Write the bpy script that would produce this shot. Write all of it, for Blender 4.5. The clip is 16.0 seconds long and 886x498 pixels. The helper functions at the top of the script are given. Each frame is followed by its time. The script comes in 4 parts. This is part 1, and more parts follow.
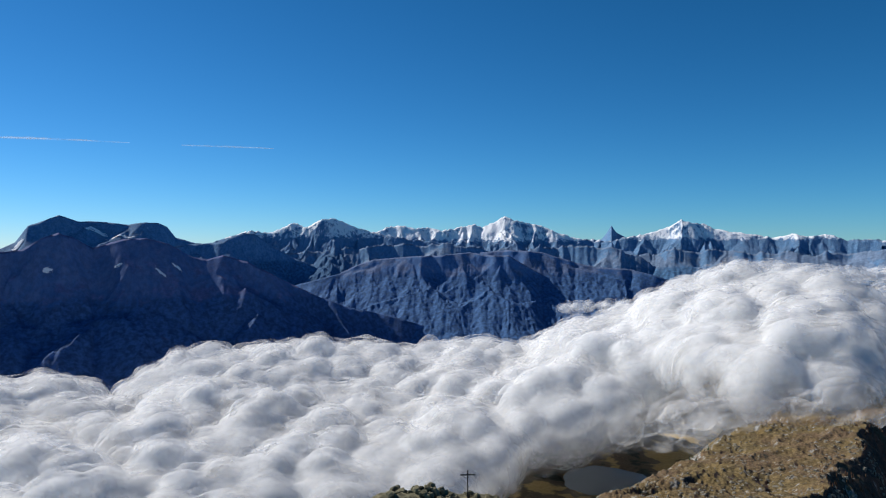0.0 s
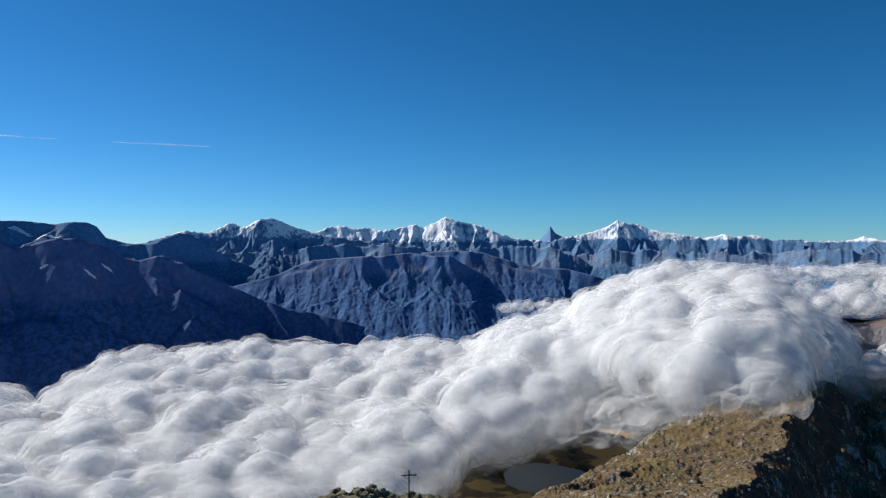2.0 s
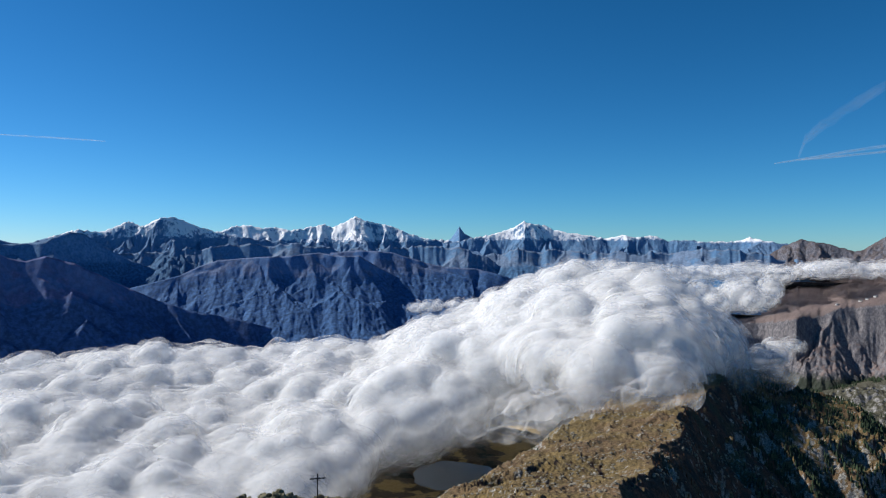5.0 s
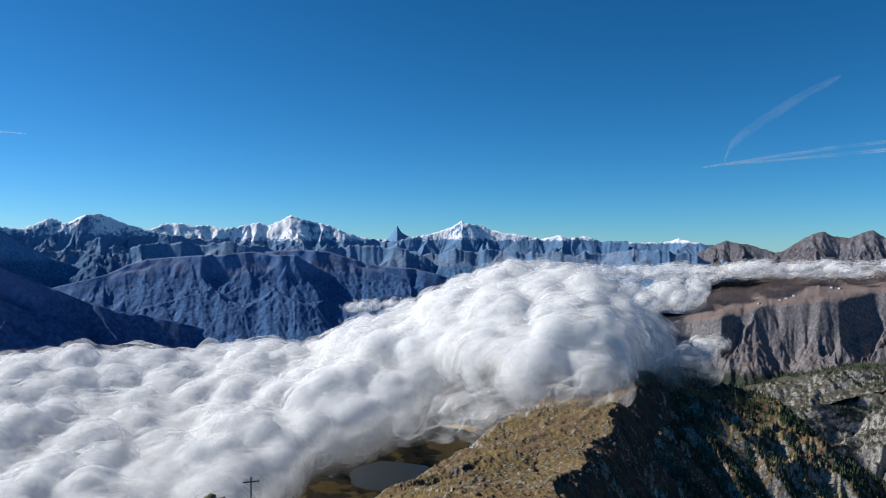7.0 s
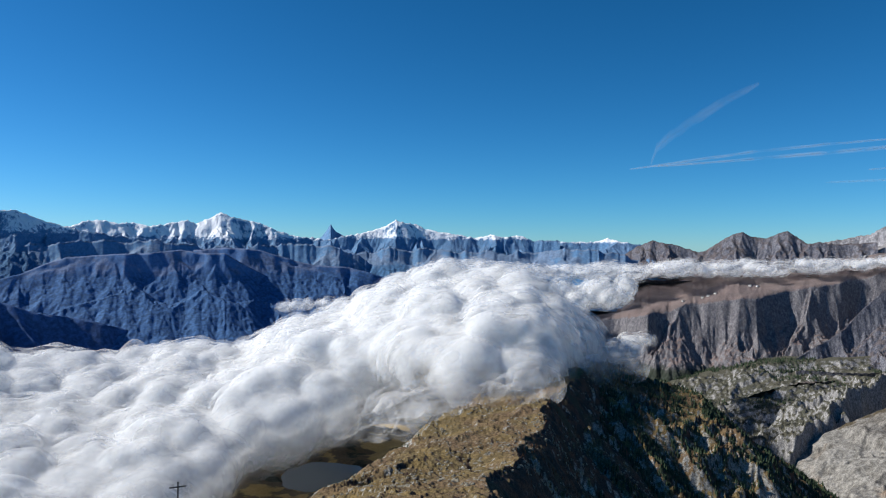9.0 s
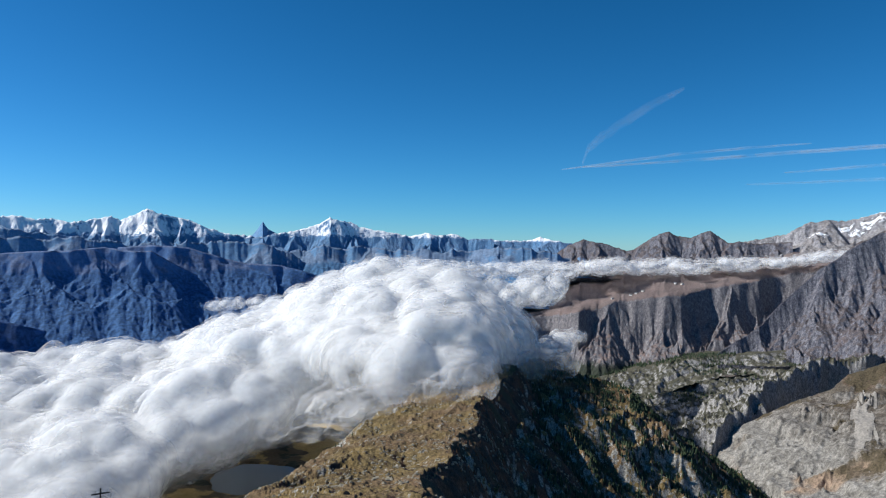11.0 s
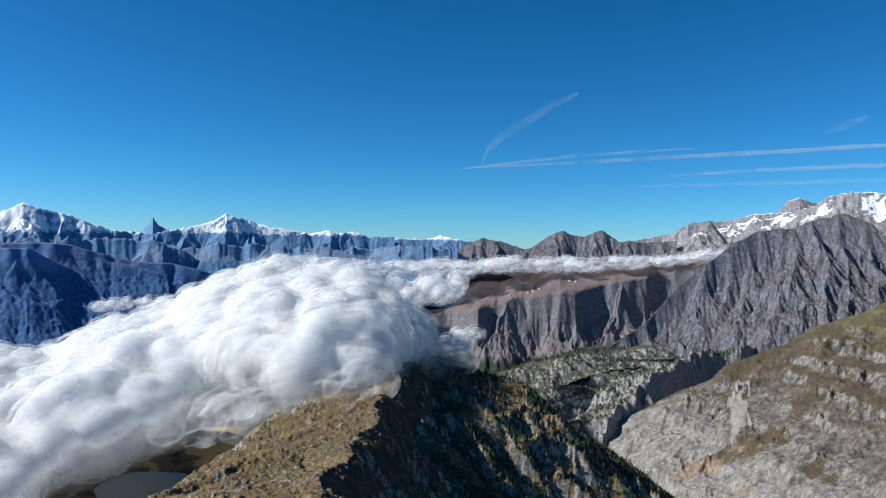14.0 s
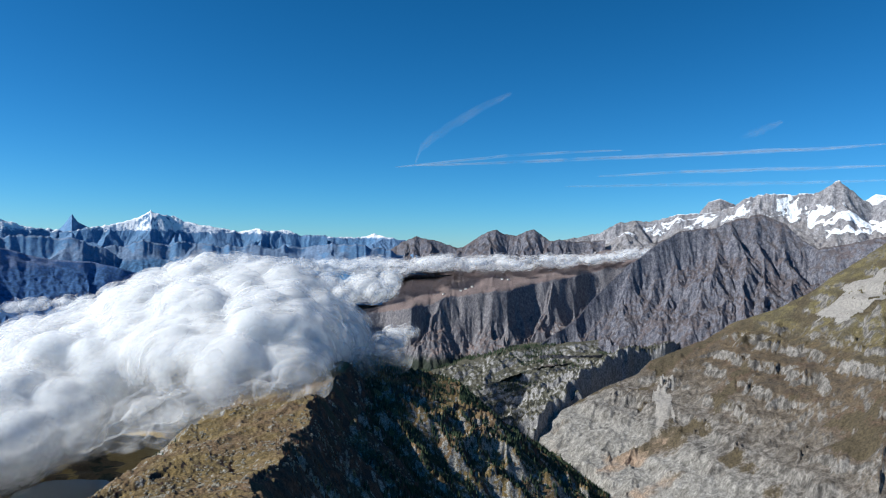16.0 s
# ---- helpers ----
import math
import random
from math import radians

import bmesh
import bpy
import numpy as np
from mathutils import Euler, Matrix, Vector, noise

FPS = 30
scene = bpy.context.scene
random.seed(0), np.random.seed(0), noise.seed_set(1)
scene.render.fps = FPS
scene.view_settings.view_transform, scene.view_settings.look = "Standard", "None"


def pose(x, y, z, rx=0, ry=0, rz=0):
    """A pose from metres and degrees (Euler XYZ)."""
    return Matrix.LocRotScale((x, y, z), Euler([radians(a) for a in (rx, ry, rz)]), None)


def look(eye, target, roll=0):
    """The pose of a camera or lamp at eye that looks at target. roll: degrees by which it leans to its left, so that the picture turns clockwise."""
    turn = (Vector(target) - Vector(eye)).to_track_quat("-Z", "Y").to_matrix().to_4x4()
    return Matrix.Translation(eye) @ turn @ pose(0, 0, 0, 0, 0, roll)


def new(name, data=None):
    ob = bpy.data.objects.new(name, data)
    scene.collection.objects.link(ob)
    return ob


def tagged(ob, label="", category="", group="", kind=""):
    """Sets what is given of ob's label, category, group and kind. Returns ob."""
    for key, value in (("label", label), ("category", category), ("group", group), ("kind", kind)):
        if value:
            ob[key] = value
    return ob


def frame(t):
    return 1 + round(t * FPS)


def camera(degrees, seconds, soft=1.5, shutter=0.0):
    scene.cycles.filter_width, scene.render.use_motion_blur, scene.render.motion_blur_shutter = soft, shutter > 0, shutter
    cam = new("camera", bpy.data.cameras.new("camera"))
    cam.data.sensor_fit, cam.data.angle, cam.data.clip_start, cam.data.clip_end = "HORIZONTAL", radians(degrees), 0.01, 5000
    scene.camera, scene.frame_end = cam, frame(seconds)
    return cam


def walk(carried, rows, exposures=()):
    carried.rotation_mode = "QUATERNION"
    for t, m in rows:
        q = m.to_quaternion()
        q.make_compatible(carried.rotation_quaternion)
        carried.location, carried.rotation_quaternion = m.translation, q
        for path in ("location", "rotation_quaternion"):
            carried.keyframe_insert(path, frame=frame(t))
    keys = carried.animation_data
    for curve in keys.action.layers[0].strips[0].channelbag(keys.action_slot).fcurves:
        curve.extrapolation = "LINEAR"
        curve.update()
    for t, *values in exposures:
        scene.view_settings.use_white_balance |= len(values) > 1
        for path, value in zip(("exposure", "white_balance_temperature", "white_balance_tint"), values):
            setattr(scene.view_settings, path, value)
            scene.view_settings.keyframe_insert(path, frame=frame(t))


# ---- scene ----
# ---- camera: a hovering drone that turns to the right on the spot ----
cam = camera(64.1, 16.0, 1.1)
PATH = [
    (0.0, pose(0, 0, 0, 90.000, -0.000, -0.000)),
    (0.5, pose(0, 0, 0, 90.000, 0.037, -1.171)),
    (1.0, pose(0, 0, 0, 90.010, 0.061, -2.377)),
    (1.5, pose(0, 0, 0, 90.019, 0.039, -3.566)),
    (2.0, pose(0, 0, 0, 90.019, 0.054, -4.766)),
    (2.5, pose(0, 0, 0, 90.034, 0.017, -5.975)),
    (3.0, pose(0, 0, 0, 90.034, 0.035, -7.187)),
    (3.5, pose(0, 0, 0, 90.027, 0.052, -8.378)),
    (4.0, pose(0, 0, 0, 90.027, 0.072, -9.606)),
    (6.5, pose(0, 0, 0, 89.994, -0.155, -15.817)),
    (7.0, pose(0, 0, 0, 89.988, -0.229, -17.107)),
    (7.5, pose(0, 0, 0, 89.961, -0.275, -18.395)),
    (8.0, pose(0, 0, 0, 89.954, -0.312, -19.701)),
    (8.5, pose(0, 0, 0, 89.956, -0.364, -21.071)),
    (9.0, pose(0, 0, 0, 89.925, -0.390, -22.426)),
    (11.5, pose(0, 0, 0, 89.810, -0.634, -29.033)),
    (12.0, pose(0, 0, 0, 89.804, -0.690, -30.374)),
    (12.5, pose(0, 0, 0, 89.800, -0.691, -31.665)),
    (13.0, pose(0, 0, 0, 89.783, -0.745, -32.986)),
    (13.5, pose(0, 0, 0, 89.768, -0.775, -34.321)),
    (14.0, pose(0, 0, 0, 89.758, -0.764, -35.699)),
    (14.5, pose(0, 0, 0, 89.756, -0.780, -37.062)),
    (15.0, pose(0, 0, 0, 89.738, -0.801, -38.400)),
    (15.5, pose(0, 0, 0, 89.728, -0.870, -39.714)),
    (16.0, pose(0, 0, 0, 89.715, -0.878, -41.086)),
]
walk(cam, PATH, exposures=((0.0, 0.03, 6500, 9), (4.0, 0.08, 6450, 9), (9.0, 0.2, 6350, 8), (16.0, 0.3, 6150, 6)))

# ---- world and sun ----
SUN_AZ, SUN_EL = -59.0, 37.0
world = bpy.data.worlds.new("alpine_sky")
scene.world = world
world.use_nodes = True
sky = world.node_tree.nodes.new("ShaderNodeTexSky")
sky.sky_type = "NISHITA"
sky.sun_disc = False
sky.sun_elevation, sky.sun_rotation = radians(SUN_EL), radians(SUN_AZ)
sky.altitude, sky.air_density, sky.dust_density, sky.ozone_density = 2700.0, 1.0, 0.3, 3.0
background = world.node_tree.nodes["Background"]
split, join = world.node_tree.nodes.new("ShaderNodeSeparateColor"), world.node_tree.nodes.new("ShaderNodeCombineColor")
world.node_tree.links.new(sky.outputs["Color"], split.inputs[0])
for channel, (deepen, gain) in enumerate(((1.72, 0.104), (1.19, 0.478), (1.2, 0.618))):
    # thin, clear high-mountain air: deep blue overhead, pale at the horizon
    limit, power, scale = (world.node_tree.nodes.new("ShaderNodeMath") for _ in range(3))
    limit.operation, power.operation, scale.operation = "MINIMUM", "POWER", "MULTIPLY"
    limit.inputs[1].default_value, power.inputs[1].default_value, scale.inputs[1].default_value = 12.0, deepen, gain
    world.node_tree.links.new(split.outputs[channel], limit.inputs[0])
    world.node_tree.links.new(limit.outputs[0], power.inputs[0])
    world.node_tree.links.new(power.outputs[0], scale.inputs[0])
    world.node_tree.links.new(scale.outputs[0], join.inputs[channel])
background.inputs["Strength"].default_value = 0.10
world.node_tree.links.new(join.outputs[0], background.inputs["Color"])

sun_data = bpy.data.lights.new("sun", "SUN")
sun_data.energy, sun_data.angle, sun_data.color = 5.0, radians(0.53), (1.0, 0.95, 0.89)
sun = new("sun", sun_data)
sun_way = Vector((math.sin(radians(SUN_AZ)) * math.cos(radians(SUN_EL)),
                  math.cos(radians(SUN_AZ)) * math.cos(radians(SUN_EL)), math.sin(radians(SUN_EL))))
sun.matrix_world = look(sun_way * 3000, (0, 0, 0))

# ---- noise on arrays ----
rng = np.random.default_rng(7)
PERM = np.concatenate([rng.permutation(512)] * 3)
GRAD = rng.normal(size=(512, 3))
GRAD /= np.linalg.norm(GRAD, axis=1)[:, None]


def perlin(x, y, z=None):
    """Gradient noise, about -1 to 1, on arrays."""
    x, y = np.asarray(x, float), np.asarray(y, float)
    z = np.zeros_like(x) if z is None else np.asarray(z, float)
    xi, yi, zi = np.floor(x).astype(int), np.floor(y).astype(int), np.floor(z).astype(int)
    fx, fy, fz = x - xi, y - yi, z - zi
    sx, sy, sz = (f * f * f * (f * (f * 6 - 15) + 10) for f in (fx, fy, fz))

    def corner(i, j, k):
        h = PERM[PERM[PERM[(xi + i) & 511] + ((yi + j) & 511)] + ((zi + k) & 511)]
        g = GRAD[h]
        return g[..., 0] * (fx - i) + g[..., 1] * (fy - j) + g[..., 2] * (fz - k)

    def mix(a, b, s):
        return a + (b - a) * s
    low = mix(mix(corner(0, 0, 0), corner(1, 0, 0), sx), mix(corner(0, 1, 0), corner(1, 1, 0), sx), sy)
    high = mix(mix(corner(0, 0, 1), corner(1, 0, 1), sx), mix(corner(0, 1, 1), corner(1, 1, 1), sx), sy)
    return 1.6 * mix(low, high, sz)


def fbm(x, y, octaves=4, z=None, gain=0.5):
    total, amp = 0.0, 1.0
    for i in range(octaves):
        total = total + amp * perlin(x * 2 ** i + 17.3 * i, y * 2 ** i - 9.1 * i, None if z is None else z * 2 ** i + 5.7 * i)
        amp *= gain
    return total


def ridged(x, y, octaves=5, gain=0.5):
    """Sharp crests at 1, hollows towards 0."""
    total, amp, norm, weight = 0.0, 1.0, 0.0, 1.0
    for i in range(octaves):
        n = (1 - np.abs(perlin(x * 2 ** i + 31.7 * i, y * 2 ** i + 3.3 * i))) ** 2
        total = total + amp * n * weight
        norm += amp
        weight = np.clip(n * 1.6, 0, 1)
        amp *= gain
    return total / norm


def smooth(a, b, x):
    t = np.clip((x - a) / (b - a), 0, 1)
    return t * t * (3 - 2 * t)


def billow(p, size, octaves=3, gain=0.5):
    total, amp = 0.0, 1.0
    for i in range(octaves):
        q = p / size * 2 ** i + 11.1 * i
        total = total + amp * (np.sqrt(perlin(q[:, 0], q[:, 1], q[:, 2]) ** 2 + 0.004) - 0.28)
        amp *= gain
    return total


# ---- mesh helpers ----
def mesh_from(name, verts, faces, material, flat=False):
    me = bpy.data.meshes.new(name)
    verts, faces = np.asarray(verts, np.float32), np.asarray(faces, np.int32)
    n, k = faces.shape
    me.vertices.add(len(verts))
    me.vertices.foreach_set("co", verts.ravel())
    me.loops.add(n * k)
    me.loops.foreach_set("vertex_index", faces.ravel())
    me.polygons.add(n)
    me.polygons.foreach_set("loop_start", np.arange(0, n * k, k, dtype=np.int32))
    me.polygons.foreach_set("use_smooth", np.full(n, not flat))
    me.update(calc_edges=True)
    me.materials.append(material)
    return me


def grid_faces(rows, cols):
    i = np.arange(rows * cols).reshape(rows, cols)
    return np.stack([i[:-1, :-1], i[:-1, 1:], i[1:, 1:], i[1:, :-1]], -1).reshape(-1, 4)


def part(name, bm, material, parent, label=""):
    """Links a bmesh as one mesh object under a thing or a part."""
    me = bpy.data.meshes.new(name)
    bm.to_mesh(me)
    bm.free()
    me.materials.append(material)
    ob = new(name, me)
    ob.parent = parent
    return tagged(ob, label)


def spot(az, dist, z):
    """A place by compass angle from the drone's first heading, level distance and height."""
    return Vector((dist * math.sin(radians(az)), dist * math.cos(radians(az)), z))


# ---- materials ----
def material(name):
    m = bpy.data.materials.new(name)
    m.use_nodes = True
    return m, m.node_tree.nodes, m.node_tree.links, m.node_tree.nodes["Principled BSDF"]


class Nodes:
    """Short forms for node trees."""

    def __init__(self, name):
        self.m, self.nodes, self.links, self.bsdf = material(name)
        self.pos = self.nodes.new("ShaderNodeNewGeometry")

    def put(self, socket, value):
        if isinstance(value, (int, float)):
            socket.default_value = value
        elif isinstance(value, tuple):
            socket.default_value = (*value, 1.0) if len(value) == 3 and socket.type == "RGBA" else value
        else:
            self.links.new(value, socket)

    def math(self, op, a, b=0.0, clamp=False):
        n = self.nodes.new("ShaderNodeMath")
        n.operation, n.use_clamp = op, clamp
        self.put(n.inputs[0], a), self.put(n.inputs[1], b)
        return n.outputs[0]

    def noise(self, size, detail=4.0, stretch=(1, 1, 1), rough=0.55, distort=0.0):
        """Noise whose features are about that many metres."""
        mp = self.nodes.new("ShaderNodeMapping")
        mp.inputs["Scale"].default_value = [s / size for s in stretch]
        self.links.new(self.pos.outputs["Position"], mp.inputs["Vector"])
        n = self.nodes.new("ShaderNodeTexNoise")
        n.inputs["Scale"].default_value, n.inputs["Detail"].default_value = 1.0, detail
        n.inputs["Roughness"].default_value, n.inputs["Distortion"].default_value = rough, distort
        self.links.new(mp.outputs[0], n.inputs["Vector"])
        return n.outputs["Fac"]

    def ramp(self, fac, low, high):
        """0 below low, 1 above high."""
        n = self.nodes.new("ShaderNodeMapRange")
        n.interpolation_type = "SMOOTHSTEP"
        self.put(n.inputs["Value"], fac)
        self.put(n.inputs["From Min"], low), self.put(n.inputs["From Max"], high)
        return n.outputs["Result"]

    def mix(self, fac, a, b):
        n = self.nodes.new("ShaderNodeMix")
        n.data_type = "RGBA"
        self.put(n.inputs["Factor"], fac), self.put(n.inputs["A"], a), self.put(n.inputs["B"], b)
        return n.outputs["Result"]

    def grainy(self, colour, fac, low, high):
        """The colour, darker where fac is low and lighter where it is high."""
        n = self.nodes.new("ShaderNodeMix")
        n.data_type, n.blend_type = "RGBA", "MULTIPLY"
        n.inputs["Factor"].default_value = 1.0
        self.put(n.inputs["A"], colour), self.put(n.inputs["B"], self.mix(fac, (low,) * 3, (high,) * 3))
        return n.outputs["Result"]

    def xyz(self, output):
        n = self.nodes.new("ShaderNodeSeparateXYZ")
        self.links.new(self.pos.outputs[output], n.inputs[0])
        return n.outputs

    def bump(self, fac, strength, distance):
        n = self.nodes.new("ShaderNodeBump")
        n.inputs["Strength"].default_value, n.inputs["Distance"].default_value = strength, distance
        self.put(n.inputs["Height"], fac)
        self.links.new(n.outputs[0], self.bsdf.inputs["Normal"])

    def finish(self, colour, rough=0.9, specular=0.2):
        self.put(self.bsdf.inputs["Base Color"], colour)
        self.put(self.bsdf.inputs["Roughness"], rough)
        self.bsdf.inputs["Specular IOR Level"].default_value = specular
        return self.m


def mountain_material(name, rock_a, rock_b, turf, wood, turf_slope=(0.62, 0.8), snow=None, wood_line=None,
                      grain=40.0, bump=6.0, turf_amount=0.5, stripe=3.0, snow_slope=(0.45, 0.7), grit=0.38):
    """Bare rock with turf on the gentler ground, woods below the tree line and snow above the snow line."""
    n = Nodes(name)
    steep, height = n.xyz("Normal")["Z"], n.xyz("Position")["Z"]
    big, mid, fine = n.noise(grain * 6), n.noise(grain, 6.0), n.noise(grain * 0.22, 5.0, rough=0.65)
    streak = n.noise(grain * 0.5, 5.0, (1, 1, 1 / stripe), 0.6)
    rock = n.mix(n.ramp(n.math("ADD", n.math("MULTIPLY", streak, 0.6), n.math("MULTIPLY", fine, 0.4)), 0.38, 0.62), rock_a, rock_b)
    soft = n.math("ADD", steep, n.math("MULTIPLY", n.math("SUBTRACT", mid, 0.5), 0.7))
    green = n.mix(n.ramp(big, 0.35, 0.65), turf, tuple(c * f for c, f in zip(turf, (0.62, 0.7, 0.72))))
    green = n.mix(n.ramp(fine, 0.3, 0.75), green, tuple(c * 1.25 for c in turf))
    col = n.mix(n.math("MULTIPLY", n.ramp(soft, *turf_slope), turf_amount * 2, True), rock, green)
    if wood_line:
        edge = n.math("ADD", height, n.math("MULTIPLY", n.math("SUBTRACT", mid, 0.5), wood_line[1]))
        edge = n.math("ADD", edge, n.math("MULTIPLY", n.math("SUBTRACT", fine, 0.5), wood_line[1] * 0.6))
        col = n.mix(n.ramp(edge, wood_line[0] + 18, wood_line[0] - 18), col, n.mix(n.ramp(fine, 0.35, 0.65), wood, tuple(c * 0.55 for c in wood)))
    crisp = n.noise(grain * 0.2, 6.0, (1, 1, 0.5), 0.72)
    col = n.grainy(col, n.ramp(crisp, 0.36, 0.64), 1 - grit, 1 + grit)
    rough = 0.92
    if snow:
        line = n.math("ADD", height, n.math("MULTIPLY", n.math("SUBTRACT", mid, 0.5), snow[1]))
        line = n.math("ADD", line, n.math("MULTIPLY", n.math("SUBTRACT", fine, 0.5), snow[1] * 0.5))
        lie = n.math("ADD", steep, n.math("MULTIPLY", n.math("SUBTRACT", streak, 0.5), 0.55))
        mask = n.math("MULTIPLY", n.ramp(line, snow[0] - 8, snow[0] + 8), n.ramp(lie, *snow_slope))
        col = n.mix(mask, col, (0.86, 0.88, 0.92))
        rough = n.math("SUBTRACT", 0.92, n.math("MULTIPLY", mask, 0.3))
    n.bump(n.math("ADD", n.math("MULTIPLY", streak, 0.7), n.math("MULTIPLY", crisp, 0.8)), 0.9, bump)
    return n.finish(col, rough)


# far ranges: the blue of aerial haze is painted into these base colours
HAZE_BLUE = dict(rock_a=(0.085, 0.19, 0.345), rock_b=(0.14, 0.26, 0.42), turf=(0.115, 0.20, 0.33), wood=(0.075, 0.18, 0.335), grit=0.18)
M_SNOW_RANGE = mountain_material("hazed_blue_rock_and_snow", snow=(74, 130), wood_line=(-30, 40), grain=28, snow_slope=(0.44, 0.6), **HAZE_BLUE)
M_WHITE_RANGE = mountain_material("hazed_blue_rock_and_firn", snow=(54, 110), wood_line=(-30, 40), grain=28, snow_slope=(0.42, 0.58), **HAZE_BLUE)
M_HIGH_SNOW = mountain_material("hazed_blue_rock_and_high_snow", snow=(62, 100), wood_line=(-30, 40), grain=28, snow_slope=(0.42, 0.58), **HAZE_BLUE)
M_LOW_SNOW = mountain_material("hazed_blue_rock_and_low_snow", snow=(42, 40), wood_line=(-40, 30), grain=44, snow_slope=(0.3, 0.5), **HAZE_BLUE)
M_HAZE_RANGE = mountain_material("hazed_blue_rock", snow=(185, 60), wood_line=(-60, 60), grain=50, bump=2, **HAZE_BLUE)
# distance haze painted as blue into the foothill rock, turf and woods
M_FOOT = mountain_material("hazed_foothill_rock", (0.092, 0.195, 0.345), (0.125, 0.23, 0.37), (0.145, 0.205, 0.305), (0.075, 0.18, 0.335), snow=(50, 50), wood_line=(-95, 90), grain=60, bump=1.5, turf_amount=0.7, grit=0.16)
# navy tones: the haze in front of this mountain is put into its colours
M_DARK = mountain_material("dark_hazed_mountain", (0.06, 0.12, 0.275), (0.088, 0.135, 0.28), (0.098, 0.116, 0.24), (0.054, 0.12, 0.285), snow=(150, 60), wood_line=(-190, 130), grain=90, bump=1.5, grit=0.16)
# brown alp and woods, their colours painted over with haze blue
M_MID = mountain_material("hazed_alp_and_woods", (0.062, 0.145, 0.32), (0.085, 0.165, 0.33), (0.115, 0.158, 0.27), (0.06, 0.147, 0.325), wood_line=(-125, 80), grain=70, bump=1.5, turf_amount=0.6, grit=0.16)
M_TEETH = mountain_material("dark_gneiss", (0.075, 0.078, 0.102), (0.215, 0.212, 0.235), (0.12, 0.10, 0.102), (0.04, 0.05, 0.04), grain=22, stripe=4, turf_slope=(0.55, 0.8), turf_amount=0.5)
M_ALP = mountain_material("gneiss_cliff_and_alp", (0.10, 0.095, 0.108), (0.24, 0.228, 0.235), (0.175, 0.133, 0.124), (0.045, 0.055, 0.042), turf_slope=(0.62, 0.8), wood_line=(-500, 60), grain=15, stripe=3, bump=4, turf_amount=0.5)
M_HIGH = mountain_material("granite_and_snow", (0.17, 0.165, 0.18), (0.35, 0.34, 0.35), (0.2, 0.17, 0.15), (0.05, 0.05, 0.04), snow=(190, 140), grain=32, stripe=3, turf_amount=0.2, snow_slope=(0.84, 0.93))
M_GLACIER = mountain_material("glacier_snow", (0.8, 0.83, 0.87), (0.88, 0.9, 0.92), (0.84, 0.86, 0.9), (0.8, 0.8, 0.8), grain=40, bump=2, turf_amount=0.3)
M_BENCH = mountain_material("wooded_rock_benches", (0.16, 0.155, 0.155), (0.34, 0.33, 0.32), (0.085, 0.08, 0.058), (0.025, 0.04, 0.022), turf_slope=(0.6, 0.86), grain=16, stripe=2, bump=3, turf_amount=0.5)


def valley_material():
    """Golden meadows between dark woods and brown pasture."""
    n = Nodes("valley_meadow_and_woods")
    big, mid, fine = n.noise(170, 3.0), n.noise(45, 5.0), n.noise(9, 5.0, rough=0.65)
    soft = n.math("ADD", n.math("MULTIPLY", big, 0.75), n.math("MULTIPLY", mid, 0.25))
    pasture = n.mix(n.ramp(fine, 0.35, 0.7), (0.09, 0.072, 0.05), (0.13, 0.105, 0.068))
    col = n.mix(n.ramp(soft, 0.495, 0.53), pasture, n.mix(n.ramp(fine, 0.3, 0.7), (0.30, 0.21, 0.085), (0.38, 0.28, 0.12)))
    col = n.mix(n.ramp(soft, 0.445, 0.405), col, n.mix(n.ramp(fine, 0.4, 0.6), (0.018, 0.028, 0.02), (0.04, 0.045, 0.035)))
    n.bump(n.math("ADD", mid, fine), 0.8, 3.0)
    return n.finish(col, 0.95)


M_VALLEY = valley_material()


